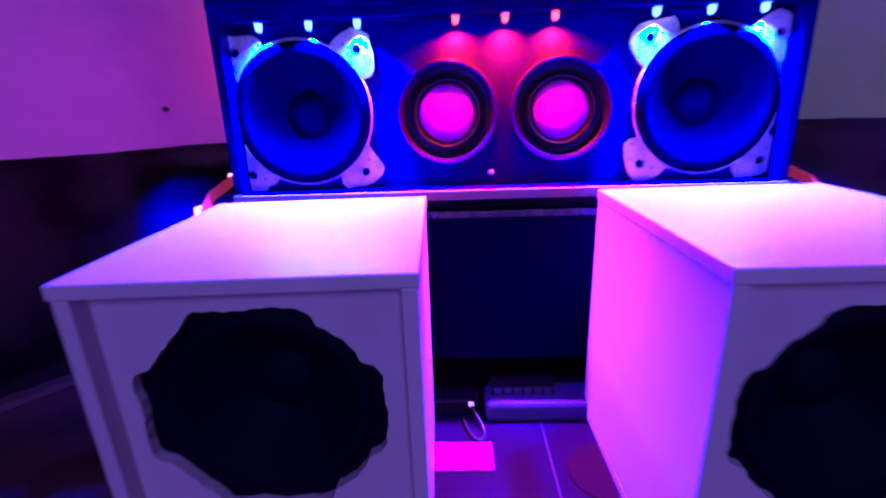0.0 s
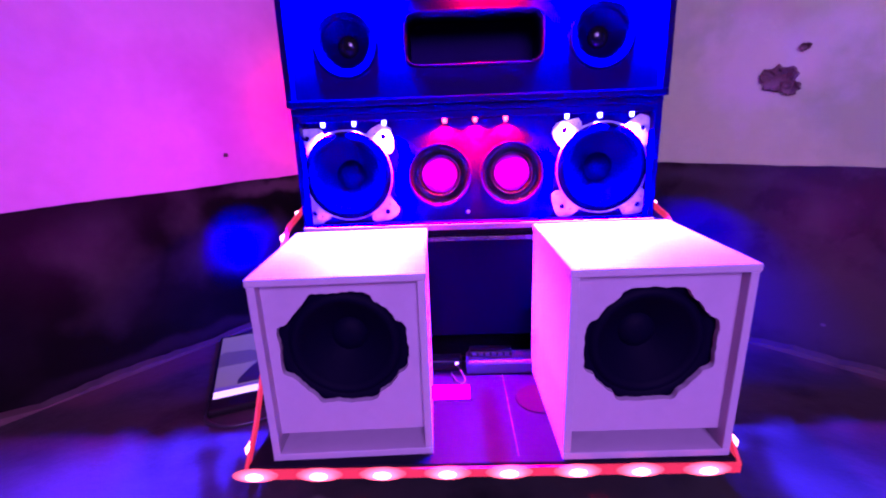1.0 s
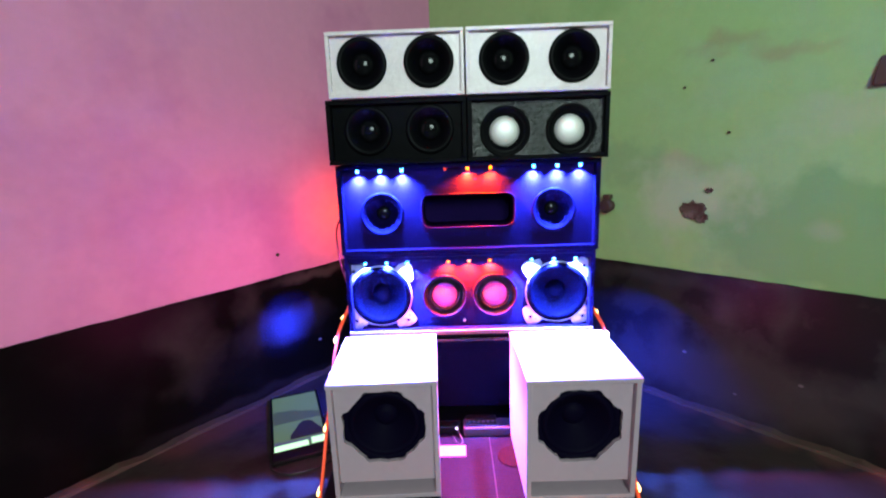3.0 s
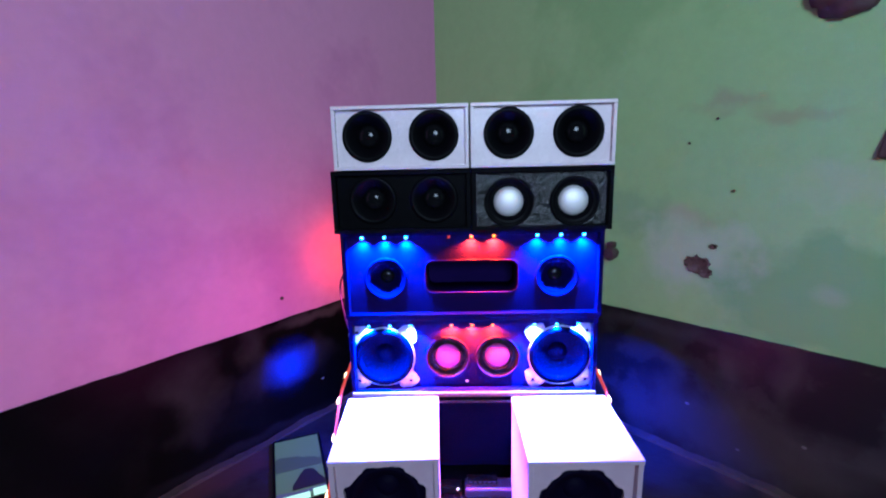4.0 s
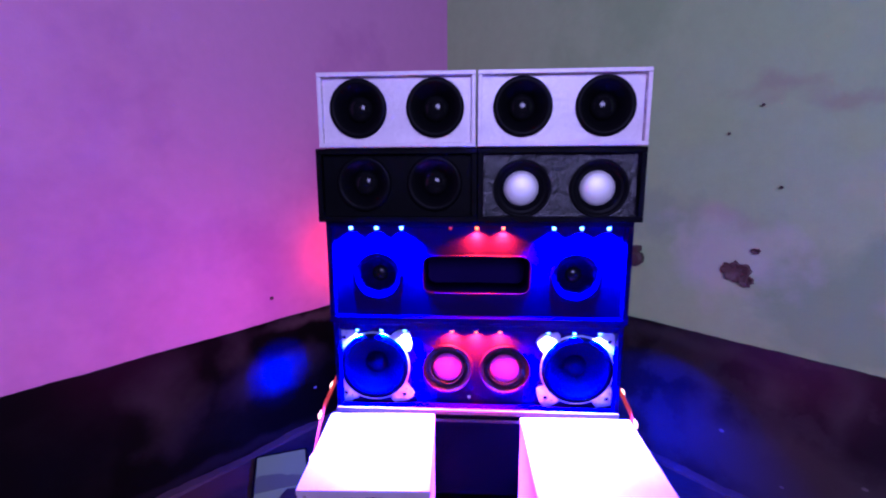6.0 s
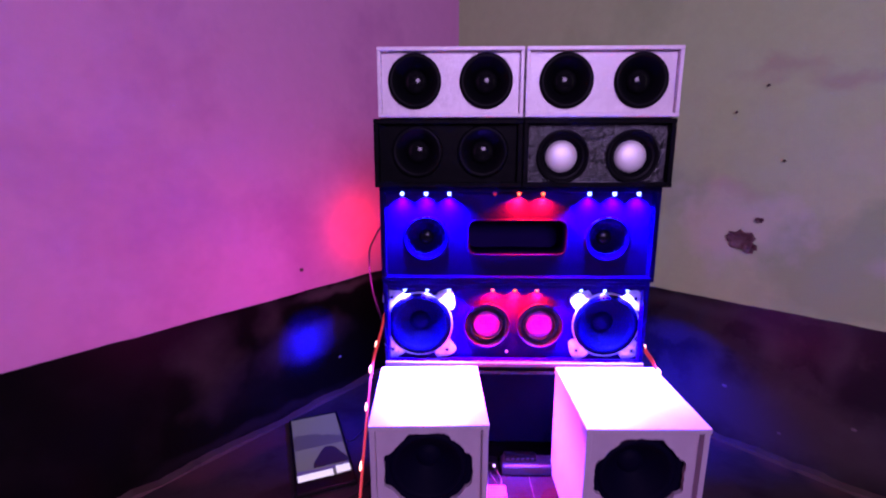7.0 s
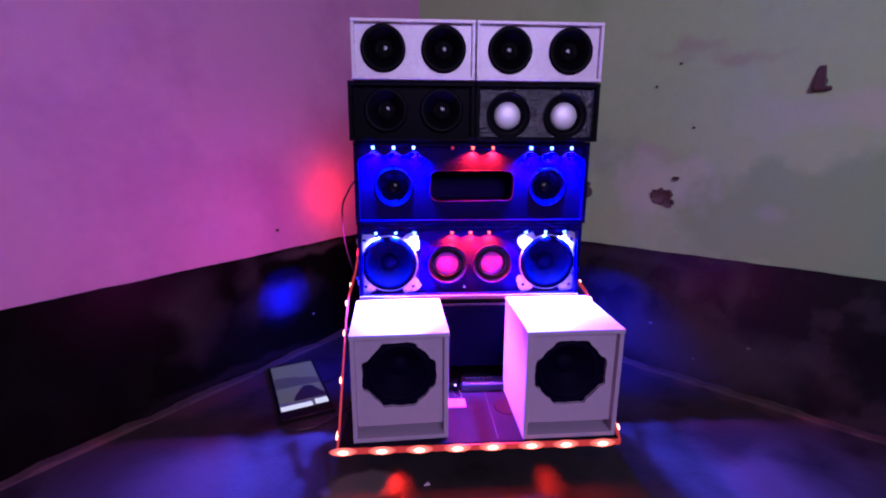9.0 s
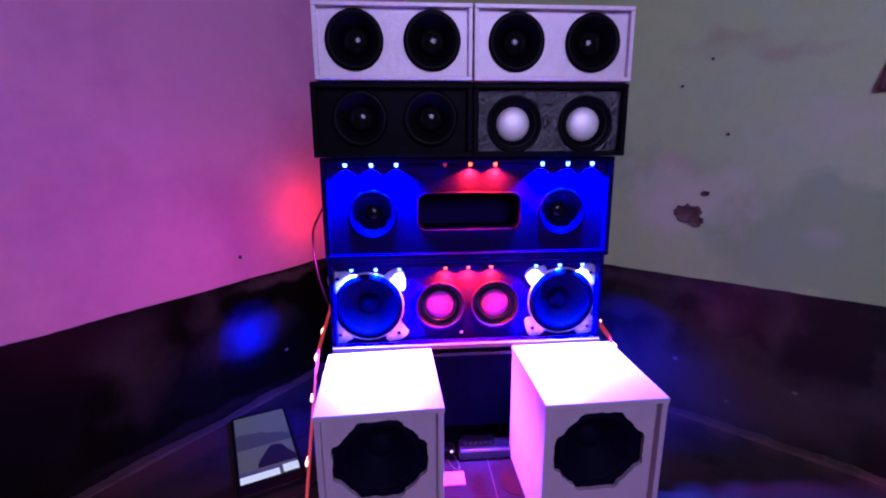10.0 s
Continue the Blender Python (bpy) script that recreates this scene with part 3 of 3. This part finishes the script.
# ---- speaker parts ----
def driver(parent, x, y, z, r, kind, cap_mat=None):
    """A round loudspeaker in a baffle whose front lies at y. kind: black, capped or deep."""
    d = new("driver")
    d.parent = parent
    d.location = (x, y, z)
    d.empty_display_size = 0.01
    if kind == "black":
        part("surround", lathe_bm([(r + 0.0005, 0.001), (r + 0.0005, -0.002), (r - 0.001, -0.0036), (r - 0.004, -0.0038), (r - 0.006, -0.0022), (r - 0.008, -0.0005)], 56), RUBBER, d, smooth=True)
        part("cone", lathe_bm([(r - 0.008, -0.0005), (r - 0.013, 0.004), (r * 0.45, 0.0102)], 56), CONE, d, smooth=True)
        part("dome", lathe_bm([(r * 0.47, 0.0104), (r * 0.45, 0.0070), (r * 0.34, 0.0038), (r * 0.18, 0.0022), (0, 0.0018)], 40), DOME, d, "glossy black dome", smooth=True)
    elif kind == "capped" and cap_mat:
        part("rim", lathe_bm([(r + 0.0005, 0.001), (r + 0.0005, -0.0020), (r - 0.0006, -0.0030), (r - 0.0018, -0.0026), (r - 0.0026, -0.0010)], 56), BLUE_LIT_BAFFLE, d, smooth=True)
        part("surround", lathe_bm([(r - 0.0026, -0.0010), (r - 0.0046, 0.0026), (r * 0.74, 0.0034), (r * 0.68, 0.0010), (r * 0.64, 0.0006), (r * 0.60, 0.0030)], 56), RUBBER, d, smooth=True)
        part("cone", lathe_bm([(r * 0.60, 0.0030), (r * 0.55, 0.0062)], 56), RUBBER, d, smooth=True)
        part("dust_cap", lathe_bm([(r * 0.57, 0.0050), (r * 0.56, 0.0036), (r * 0.52, 0.0029), (r * 0.3, 0.0024), (0, 0.0022)], 48), cap_mat, d, "flat pink dust cap", smooth=True)
    elif kind == "capped":
        part("surround", lathe_bm([(r + 0.0005, 0.001), (r + 0.0005, -0.0016), (r - 0.0012, -0.0028), (r - 0.0030, -0.0016), (r - 0.0042, 0.0008), (r - 0.0060, 0.0002), (r - 0.0075, 0.0012)], 56), RUBBER, d, smooth=True)
        part("cone", lathe_bm([(r - 0.0075, 0.0012), (r * 0.62, 0.0072), (r * 0.55, 0.0085)], 56), CONE, d, smooth=True)
        cap = r * 0.62
        part("dust_cap", lathe_bm([(cap, 0.0075), (cap * 0.97, 0.0050), (cap * 0.80, 0.0022), (cap * 0.5, 0.0002), (cap * 0.22, -0.0007), (0, -0.0009)], 48), WHITE_CAP, d, "bright white dust cap", smooth=True)
    else:
        part("surround", lathe_bm([(r + 0.001, 0.001), (r + 0.001, -0.0014), (r - 0.0008, -0.0024), (r - 0.0030, -0.0014), (r - 0.0045, 0.0012), (r - 0.0070, 0.0018)], 56), MID_CONE, d, smooth=True)
        part("cone", lathe_bm([(r - 0.0070, 0.0018), (r * 0.62, 0.0085), (r * 0.34, 0.0150)], 56), MID_CONE, d, smooth=True)
        part("dust_cap", lathe_bm([(r * 0.36, 0.0155), (r * 0.30, 0.0125), (r * 0.15, 0.0108), (0, 0.0104)], 32), DOME, d, smooth=True)
    return d


def shell(parent, x0, x1, y0, y1, z0, z1, t, mat, bevel=0.0008, inner=None):
    """The five boards of a cabinet that is open to the front."""
    part("top_board", box_bm(x0, x1, y0, y1, z1 - t, z1, bevel), mat, parent)
    part("bottom_board", box_bm(x0, x1, y0, y1, z0, z0 + t, bevel), mat, parent)
    part("side_board", box_bm(x0, x0 + t, y0 + 0.0004, y1, z0 + t, z1 - t, bevel), mat, parent)
    part("side_board", box_bm(x1 - t, x1, y0 + 0.0004, y1, z0 + t, z1 - t, bevel), mat, parent)
    part("back_board", box_bm(x0 + t, x1 - t, y1 - t, y1 - 0.0003, z0 + t, z1 - t, 0), mat, parent)


def diodes(parent, xs, y, z, mat, label):
    """Round light diodes under a lid, each with a flange and a domed tip."""
    bulb = [(0, -0.0046), (0.0011, -0.0043), (0.0018, -0.0035), (0.0021, -0.0022), (0.0021, 0.0), (0.0025, 0.0001), (0.0025, 0.0008), (0.0, 0.0008)]
    for x in xs:
        part("diode", lathe_bm(bulb, 16), mat, parent, label, True, Matrix.Translation((x, y, z)) @ pose(0, 0, 0, 90))


# ---- the two white bass cabinets ----
def bass_cabinet(x0, x1, y0, y1, z0, z1, seed, hole_w, turn=0.0):
    cx, w, h, dp, t = (x0 + x1) / 2, x1 - x0, z1 - z0, y1 - y0, 0.006
    ob = thing("bass_cabinet", cx, y0, z0, "white laminated bass speaker cabinet with a notched round opening", "speaker", "white bass cabinets", turn)
    ob.matrix_basis = pose(cx, y0, z0, 1.1, 0, turn)
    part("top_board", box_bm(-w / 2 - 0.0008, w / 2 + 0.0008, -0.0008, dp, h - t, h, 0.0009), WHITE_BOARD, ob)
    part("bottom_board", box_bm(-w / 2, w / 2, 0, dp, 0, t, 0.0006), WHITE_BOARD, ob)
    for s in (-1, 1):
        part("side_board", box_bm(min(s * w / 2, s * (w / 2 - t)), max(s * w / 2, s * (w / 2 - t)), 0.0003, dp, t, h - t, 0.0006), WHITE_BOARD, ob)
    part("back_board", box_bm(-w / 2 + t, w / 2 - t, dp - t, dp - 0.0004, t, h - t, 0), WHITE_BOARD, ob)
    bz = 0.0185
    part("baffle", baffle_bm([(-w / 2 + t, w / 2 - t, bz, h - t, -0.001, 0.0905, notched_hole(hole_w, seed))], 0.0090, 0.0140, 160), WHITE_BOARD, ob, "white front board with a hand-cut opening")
    part("port_shelf", box_bm(-w / 2 + t, w / 2 - t, 0.0140, dp * 0.7, bz, bz + 0.005, 0), WHITE_BOARD, ob)
    d = new("driver")
    d.parent = ob
    d.location = (-0.001, 0.0165, 0.0905)
    part("frame", lathe_bm([(0.0560, 0.0), (0.0560, -0.0010), (0.045, -0.0012), (0.043, 0.0)], 56), BASS_CONE, d, smooth=True)
    part("surround", lathe_bm([(0.043, 0.0), (0.0405, -0.003), (0.037, -0.003), (0.034, 0.001)], 56), BASS_CONE, d, smooth=True)
    part("cone", lathe_bm([(0.034, 0.001), (0.025, 0.010), (0.014, 0.019)], 56), BASS_CONE, d, smooth=True)
    part("dust_cap", lathe_bm([(0.0145, 0.019), (0.012, 0.0155), (0.006, 0.0135), (0, 0.013)], 40), BASS_CONE, d, smooth=True)
    return ob


bass_cabinet(-0.0237, 0.1019, 0.2445, 0.3775, BZ, 0.2140, 4, 0.0962, 2.6)
bass_cabinet(0.2015, 0.3285, 0.2390, 0.3735, BZ, 0.2165, 8, 0.0962, 0.9)

# ---- the dark cabinet that carries the stack ----
base = thing("base_cabinet", 0.145, 0.392, BZ, "black painted cabinet under the stack of speakers", "cabinet")
shell(base, -0.170, 0.172, 0, 0.112, 0, 0.1500, 0.007, BLACK_PAINT)
part("front_panel", box_bm(-0.1628, 0.1648, 0.004, 0.009, 0.0300, 0.1428, 0.0006), BASE_NAVY, base)
part("top_rim", box_bm(-0.170, 0.172, -0.006, -0.0004, 0.1375, 0.1425, 0.001), BLACK_FILM, base, "glossy black rim")

# ---- lower speaker cabinet: two framed woofers and two capped drivers ----
low = thing("speaker_cabinet", 0.146, 0.386, 0.2125, "black speaker cabinet with two metal-framed woofers lit blue", "speaker")
W2 = 0.1735
shell(low, -W2, W2, 0.0, 0.118, 0.0, 0.1195, 0.0065, BLUE_LIT_PAINT)
part("lip", box_bm(-W2 + 0.001, W2 - 0.001, -0.0045, -0.0004, 0.0, 0.0062, 0.0008), RAW_EDGE, low, "raw board edge")
CX = (-0.127, -0.0355, 0.0362, 0.124)
CZ = 0.0545
cells = [(-W2 + 0.0065, -0.078, 0.0065, 0.113, CX[0], CZ, ring_hole(0.0425)), (-0.078, -0.0005, 0.0065, 0.113, CX[1], CZ - 0.0024, ring_hole(0.0303)),
         (-0.0005, 0.076, 0.0065, 0.113, CX[2], CZ - 0.0024, ring_hole(0.0303)), (0.076, W2 - 0.0065, 0.0065, 0.113, CX[3], CZ, ring_hole(0.0425))]
part("baffle", baffle_bm(cells, 0.014, 0.019, 72), BLUE_LIT_BAFFLE, low)
for x in CX[1:3]:
    driver(low, x, 0.0135, CZ - 0.0024, 0.0318, "capped", PINK_CAP)


def woofer(parent, x, y, z, seed):
    """A woofer in a pressed steel frame with four pierced ears."""
    rng = random.Random(seed)
    d = new("driver")
    d.parent = parent
    d.location = (x, y, z)
    part("frame", lathe_bm([(0.0448, 0.0), (0.0448, -0.0020), (0.0440, -0.0026), (0.0432, -0.0024), (0.0428, 0.0005)], 60), METAL, d, "bare pressed steel rim", smooth=True)
    for k in range(4):
        a = math.pi / 4 + k * math.pi / 2
        bm = bmesh.new()
        n = 18
        out, inn = [], []
        for i in range(n):
            b = 2 * math.pi * i / n
            ex, ez = 0.0125 * math.cos(b), 0.0150 * math.sin(b)
            ragged = 1 + 0.13 * math.sin(3 * b + rng.uniform(0, 1)) + rng.uniform(-0.05, 0.05)
            out.append((ex * ragged, ez * ragged))
            inn.append((0.0026 * math.cos(b) + 0.0035, 0.0030 * math.sin(b)))
        rows = [[bm.verts.new((px, yy, pz)) for px, pz in ring] for ring, yy in ((out, 0.0008), (out, -0.0016), (inn, -0.0020), (inn, 0.0008))]
        for p, q in zip(rows, rows[1:]):
            for i in range(n):
                bm.faces.new((p[i], p[(i + 1) % n], q[(i + 1) % n], q[i]))
        m = Matrix.Translation((0.0495 * math.cos(a), -0.0008, 0.0490 * math.sin(a))) @ pose(0, 0, 0, 0, -math.degrees(a), 0)
        part("ear", bm, METAL, d, "bare steel mounting ear", place=m)
    part("surround", lathe_bm([(0.0434, -0.0026), (0.0395, -0.0056), (0.0345, -0.0040), (0.0325, -0.0005)], 60), BLUE_LIT_CONE, d, smooth=True)
    part("cone", lathe_bm([(0.0325, -0.0005), (0.024, 0.006), (0.0135, 0.013)], 60), BLUE_LIT_CONE, d, smooth=True)
    part("dust_cap", lathe_bm([(0.0145, 0.013), (0.012, 0.0098), (0.0065, 0.0080), (0, 0.0075)], 40), BLUE_LIT_CONE, d, smooth=True)


part("screw", lathe_bm([(0.0, -0.0010), (0.0016, -0.0008), (0.0022, 0.0)], 12), METAL, low, "small steel screw", True, Matrix.Translation((-0.008, 0.0138, 0.0145)))
part("lid_rail", box_bm(-W2 + 0.0066, W2 - 0.0066, 0.0006, 0.0135, 0.1066, 0.1129, 0.0006), BLUE_LIT_PAINT, low)
woofer(low, CX[0], 0.0135, CZ, 2)
woofer(low, CX[3], 0.0135, CZ, 6)
diodes(low, (-0.146, -0.116, -0.087), 0.0070, 0.1064, BLUE_GLOW, "glowing blue diode")
diodes(low, (0.087, 0.118, 0.148), 0.0070, 0.1064, BLUE_GLOW, "glowing blue diode")
diodes(low, (-0.029, 0.0, 0.029), 0.0070, 0.1064, RED_GLOW, "glowing red diode")

# ---- middle speaker cabinet: two deep drivers and a wide port ----
mid = thing("speaker_cabinet", 0.146, 0.376, 0.3322, "black speaker cabinet lit blue with a wide slot port", "speaker")
shell(mid, -W2, W2, 0.0, 0.125, 0.0, 0.1205, 0.0062, BLUE_LIT_PAINT)
cells = [(-W2 + 0.0062, -0.080, 0.0062, 0.1143, -0.117, 0.0540, ring_hole(0.0275)), (-0.080, 0.080, 0.0062, 0.1143, 0.0, 0.0560, rounded_hole(0.124, 0.044, 0.010)),
         (0.080, W2 - 0.0062, 0.0062, 0.1143, 0.115, 0.0540, ring_hole(0.0275))]
part("baffle", baffle_bm(cells, 0.012, 0.017, 96), BLUE_LIT_BAFFLE, mid)
for x in (-0.117, 0.115):
    driver(mid, x, 0.0115, 0.0540, 0.0285, "deep")


def port_bm():
    """A rounded sleeve with a rolled lip, running back from the baffle."""
    bm = bmesh.new()
    f0, n = rounded_hole(0.124, 0.044, 0.010), 96
    rows = []
    for y, grow in ((0.0125, 0.0022), (0.0095, 0.0022), (0.0080, 0.0010), (0.0090, -0.0006), (0.060, -0.0010), (0.060, 0.0008)):
        row = []
        for i in range(n):
            a = 2 * math.pi * i / n
            k = f0(a)
            row.append(bm.verts.new(((k + grow) * math.cos(a), y, 0.0560 + (k + grow) * math.sin(a))))
        rows.append(row)
    for p, q in zip(rows, rows[1:]):
        for i in range(n):
            bm.faces.new((p[i], p[(i + 1) % n], q[(i + 1) % n], q[i]))
    return bm


part("port", port_bm(), BLUE_LIT_BAFFLE, mid, smooth=True)
part("port_back", box_bm(-0.0625, 0.0625, 0.0602, 0.0630, 0.0335, 0.0785, 0), BLUE_LIT_BAFFLE, mid)
diodes(mid, (-0.146, -0.116, -0.087), 0.0062, 0.1142, BLUE_GLOW, "glowing blue diode")
diodes(mid, (0.087, 0.118, 0.148), 0.0062, 0.1142, BLUE_GLOW, "glowing blue diode")
diodes(mid, (0.0, 0.030), 0.0062, 0.1142, RED_GLOW, "glowing red diode")
diodes(mid, (-0.030,), 0.0062, 0.1142, RED_FAINT, "barely lit red diode")


# ---- the two black and the two white cabinets above ----
def small_cabinet(x0, x1, y0, z0, z1, depth, t, mat, baffle_mat, kind, xs, r, label, group, rim=0.009, lift=0.002):
    ob = thing("speaker_cabinet", (x0 + x1) / 2, y0, z0, label, "speaker", group)
    w, h, cx = x1 - x0, z1 - z0, (x0 + x1) / 2
    shell(ob, -w / 2, w / 2, 0, depth, 0, h, t, mat)
    mid_x = (xs[0] + xs[1]) / 2 - cx
    cz = h / 2 + lift
    part("baffle", baffle_bm([(-w / 2 + t, mid_x, t, h - t, xs[0] - cx, cz, ring_hole(r - 0.0015)), (mid_x, w / 2 - t, t, h - t, xs[1] - cx, cz, ring_hole(r - 0.0015))], rim, rim + 0.004), baffle_mat, ob)
    for x in xs:
        driver(ob, x - cx, rim - 0.0005, cz, r, kind)
    return ob


small_cabinet(-0.030, 0.1455, 0.360, 0.4535, 0.5330, 0.125, 0.006, BLACK_PAINT, BLACK_PAINT, "black", (0.021, 0.099), 0.0300, "black speaker cabinet with two dark drivers", "black cabinets")
small_cabinet(0.1462, 0.3225, 0.360, 0.4535, 0.5330, 0.125, 0.006, BLACK_PAINT, BLACK_FILM, "capped", (0.1940, 0.2765), 0.0310, "black film-covered speaker cabinet with white dust caps", "black cabinets", lift=-0.0038)
small_cabinet(-0.0225, 0.1435, 0.352, 0.5338, 0.6100, 0.125, 0.0045, WHITE_PAINT, WHITE_PAINT, "black", (0.0195, 0.1010), 0.0300, "white painted speaker cabinet with two black drivers", "white upper cabinets", 0.007)
small_cabinet(0.1455, 0.3195, 0.352, 0.5338, 0.6100, 0.125, 0.0045, WHITE_PAINT, WHITE_PAINT, "black", (0.1920, 0.2760), 0.0300, "white painted speaker cabinet with two black drivers", "white upper cabinets", 0.007)

# ---- small things on the board ----
amp = thing("amplifier_tray", 0.180, 0.375, BZ, "silver amplifier tray lying between the bass cabinets", "amplifier")
part("body", box_bm(-0.048, 0.045, -0.012, 0.014, 0.0, 0.015, 0.003), SILVER, amp)
part("connector_block", box_bm(-0.044, 0.0, -0.002, 0.012, 0.015, 0.021, 0.001), PLASTIC, amp)
for i in range(6):
    part("terminal", box_bm(-0.0415 + i * 0.0068, -0.0370 + i * 0.0068, -0.0028, -0.0018, 0.0165, 0.0200, 0.0002), SILVER, amp)

plug = thing("power_plug", 0.121, 0.378, BZ, "small black plug with a lit pink indicator", "plug")
part("body", box_bm(-0.026, 0.006, -0.006, 0.010, 0.0, 0.012, 0.002), PLASTIC, plug)
part("indicator", lathe_bm([(0, -0.002), (0.0016, -0.0015), (0.0020, 0.0)], 12), PINK_GLOW, plug, "lit pink indicator", place=Matrix.Translation((0.001, -0.006, 0.0085)))

card = thing("paper_card", 0.112, 0.330, BZ, "small pale pink card lying on the board", "card")
part("card_sheet", box_bm(-0.024, 0.022, -0.0115, 0.0115, 0.0004, 0.0022, 0.0004), PINK_CARD, card)
disc = thing("paper_disc", 0.199, 0.318, BZ, "round pale sticker on the grey board", "sticker")
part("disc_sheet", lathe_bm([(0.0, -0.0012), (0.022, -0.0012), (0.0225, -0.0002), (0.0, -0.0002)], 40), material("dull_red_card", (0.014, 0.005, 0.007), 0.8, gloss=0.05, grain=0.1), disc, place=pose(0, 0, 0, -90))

# ---- phone on the floor ----
phone = thing("phone", -0.164, 0.504, 0.0, "black smartphone lying face up with its screen lit", "phone", turn=22.5)
part("body", box_bm(-0.0450, 0.0450, -0.1120, 0.0960, 0.0, 0.0095, 0.003, segments=3), PLASTIC, phone)
scr = part("screen", box_bm(-0.0400, 0.0400, -0.0880, 0.0880, 0.0093, 0.0099, 0.0002), GLASS_SCREEN, phone, "lit grey screen")


def ridge_bm(x0, x1, low_y, height, seed, z, dip=0.28):
    """A flat strip of the picture on the screen with an uneven upper edge."""
    rng = random.Random(seed)
    bm = bmesh.new()
    n = 14
    tops = [low_y + height * (1 - dip + dip * math.sin(3.1 * k / n + seed) + rng.uniform(-0.06, 0.06)) for k in range(n + 1)]
    rows = [[bm.verts.new((x0 + (x1 - x0) * k / n, y, zz)) for k in range(n + 1)] for y, zz in ((low_y, z), (low_y, z + 0.0003))]
    rows += [[bm.verts.new((x0 + (x1 - x0) * k / n, tops[k], zz)) for k in range(n + 1)] for zz in (z + 0.0003, z)]
    for p, q in zip(rows, rows[1:] + rows[:1]):
        for k in range(n):
            bm.faces.new((p[k], p[k + 1], q[k + 1], q[k]))
    for k in (0, n):
        bm.faces.new([r[k] for r in rows])
    return bm


part("screen_band", ridge_bm(-0.0398, 0.0398, -0.0080, 0.042, 1, 0.0098), SCREEN_DIM, scr)
part("screen_band", ridge_bm(-0.0398, 0.0398, -0.0728, 0.014, 3, 0.0098), SCREEN_PURPLE, scr)
part("screen_shape", ridge_bm(-0.0140, 0.0398, -0.0620, 0.050, 0, 0.0099, 0.85), SCREEN_DARK, scr)
part("screen_bar", box_bm(-0.0398, 0.0130, -0.0878, -0.0730, 0.0098, 0.0103, 0), SCREEN_WHITE, scr, "bright white bar")
part("screen_bar", box_bm(0.0180, 0.0398, -0.0862, -0.0690, 0.0098, 0.0104, 0), SCREEN_WHITE, scr, "bright white bar")

# ---- cables ----
cable = tagged(part("cable", tube_bm([(-0.026, 0.495, 0.395), (-0.040, 0.500, 0.392), (-0.056, 0.505, 0.370), (-0.068, 0.510, 0.335), (-0.066, 0.545, 0.25), (-0.030, 0.575, 0.12), (0.01, 0.59, 0.003)], 0.0016), WIRE, smooth=True), "thin black cable hanging from the stack to the floor", "cable")
cable = tagged(part("cable", tube_bm([(-0.121, 0.520, 0.005), (-0.112, 0.524, 0.0035), (-0.105, 0.536, 0.0022), (-0.098, 0.556, 0.0022), (-0.078, 0.572, 0.0022), (-0.05, 0.582, 0.0022), (-0.02, 0.590, 0.0022)], 0.0016), WIRE, smooth=True), "thin black charging cable beside the phone", "cable")
cable = tagged(part("cable", tube_bm([(0.122, 0.371, BZ + 0.008), (0.126, 0.362, BZ + 0.006), (0.130, 0.352, BZ + 0.0016), (0.127, 0.344, BZ + 0.0016), (0.121, 0.350, BZ + 0.0016), (0.116, 0.366, BZ + 0.0016)], 0.0009), WIRE, smooth=True), "short dark wire curled beside the plug on the board", "cable")


cable = tagged(part("cable", tube_bm([(-0.168, 0.396, 0.0022), (-0.160, 0.378, 0.0022), (-0.135, 0.368, 0.0022), (-0.105, 0.376, 0.0022), (-0.078, 0.398, 0.0022), (-0.060, 0.430, 0.0022)], 0.0018), WIRE, smooth=True), "dark cable looped on the floor below the phone", "cable")


def scrap_bm():
    """A torn triangular scrap of paper with a lifted corner."""
    bm = bmesh.new()
    low_ring = [bm.verts.new(p) for p in ((-0.004, -0.003, 0.0003), (0.004, -0.001, 0.0003), (0.001, 0.005, 0.0003), (-0.002, 0.002, 0.0003))]
    high_ring = [bm.verts.new((v.co.x, v.co.y, v.co.z + (0.0006 if i else 0.0022))) for i, v in enumerate(low_ring)]
    bm.faces.new(low_ring[::-1])
    bm.faces.new(high_ring)
    for i in range(4):
        bm.faces.new((low_ring[i], low_ring[(i + 1) % 4], high_ring[(i + 1) % 4], high_ring[i]))
    return bm


tagged(part("paper_scrap", scrap_bm(), PAPER, None, place=pose(0.073, 0.236, 0.0)), "tiny torn scrap of pale paper on the floor", "paper scrap")
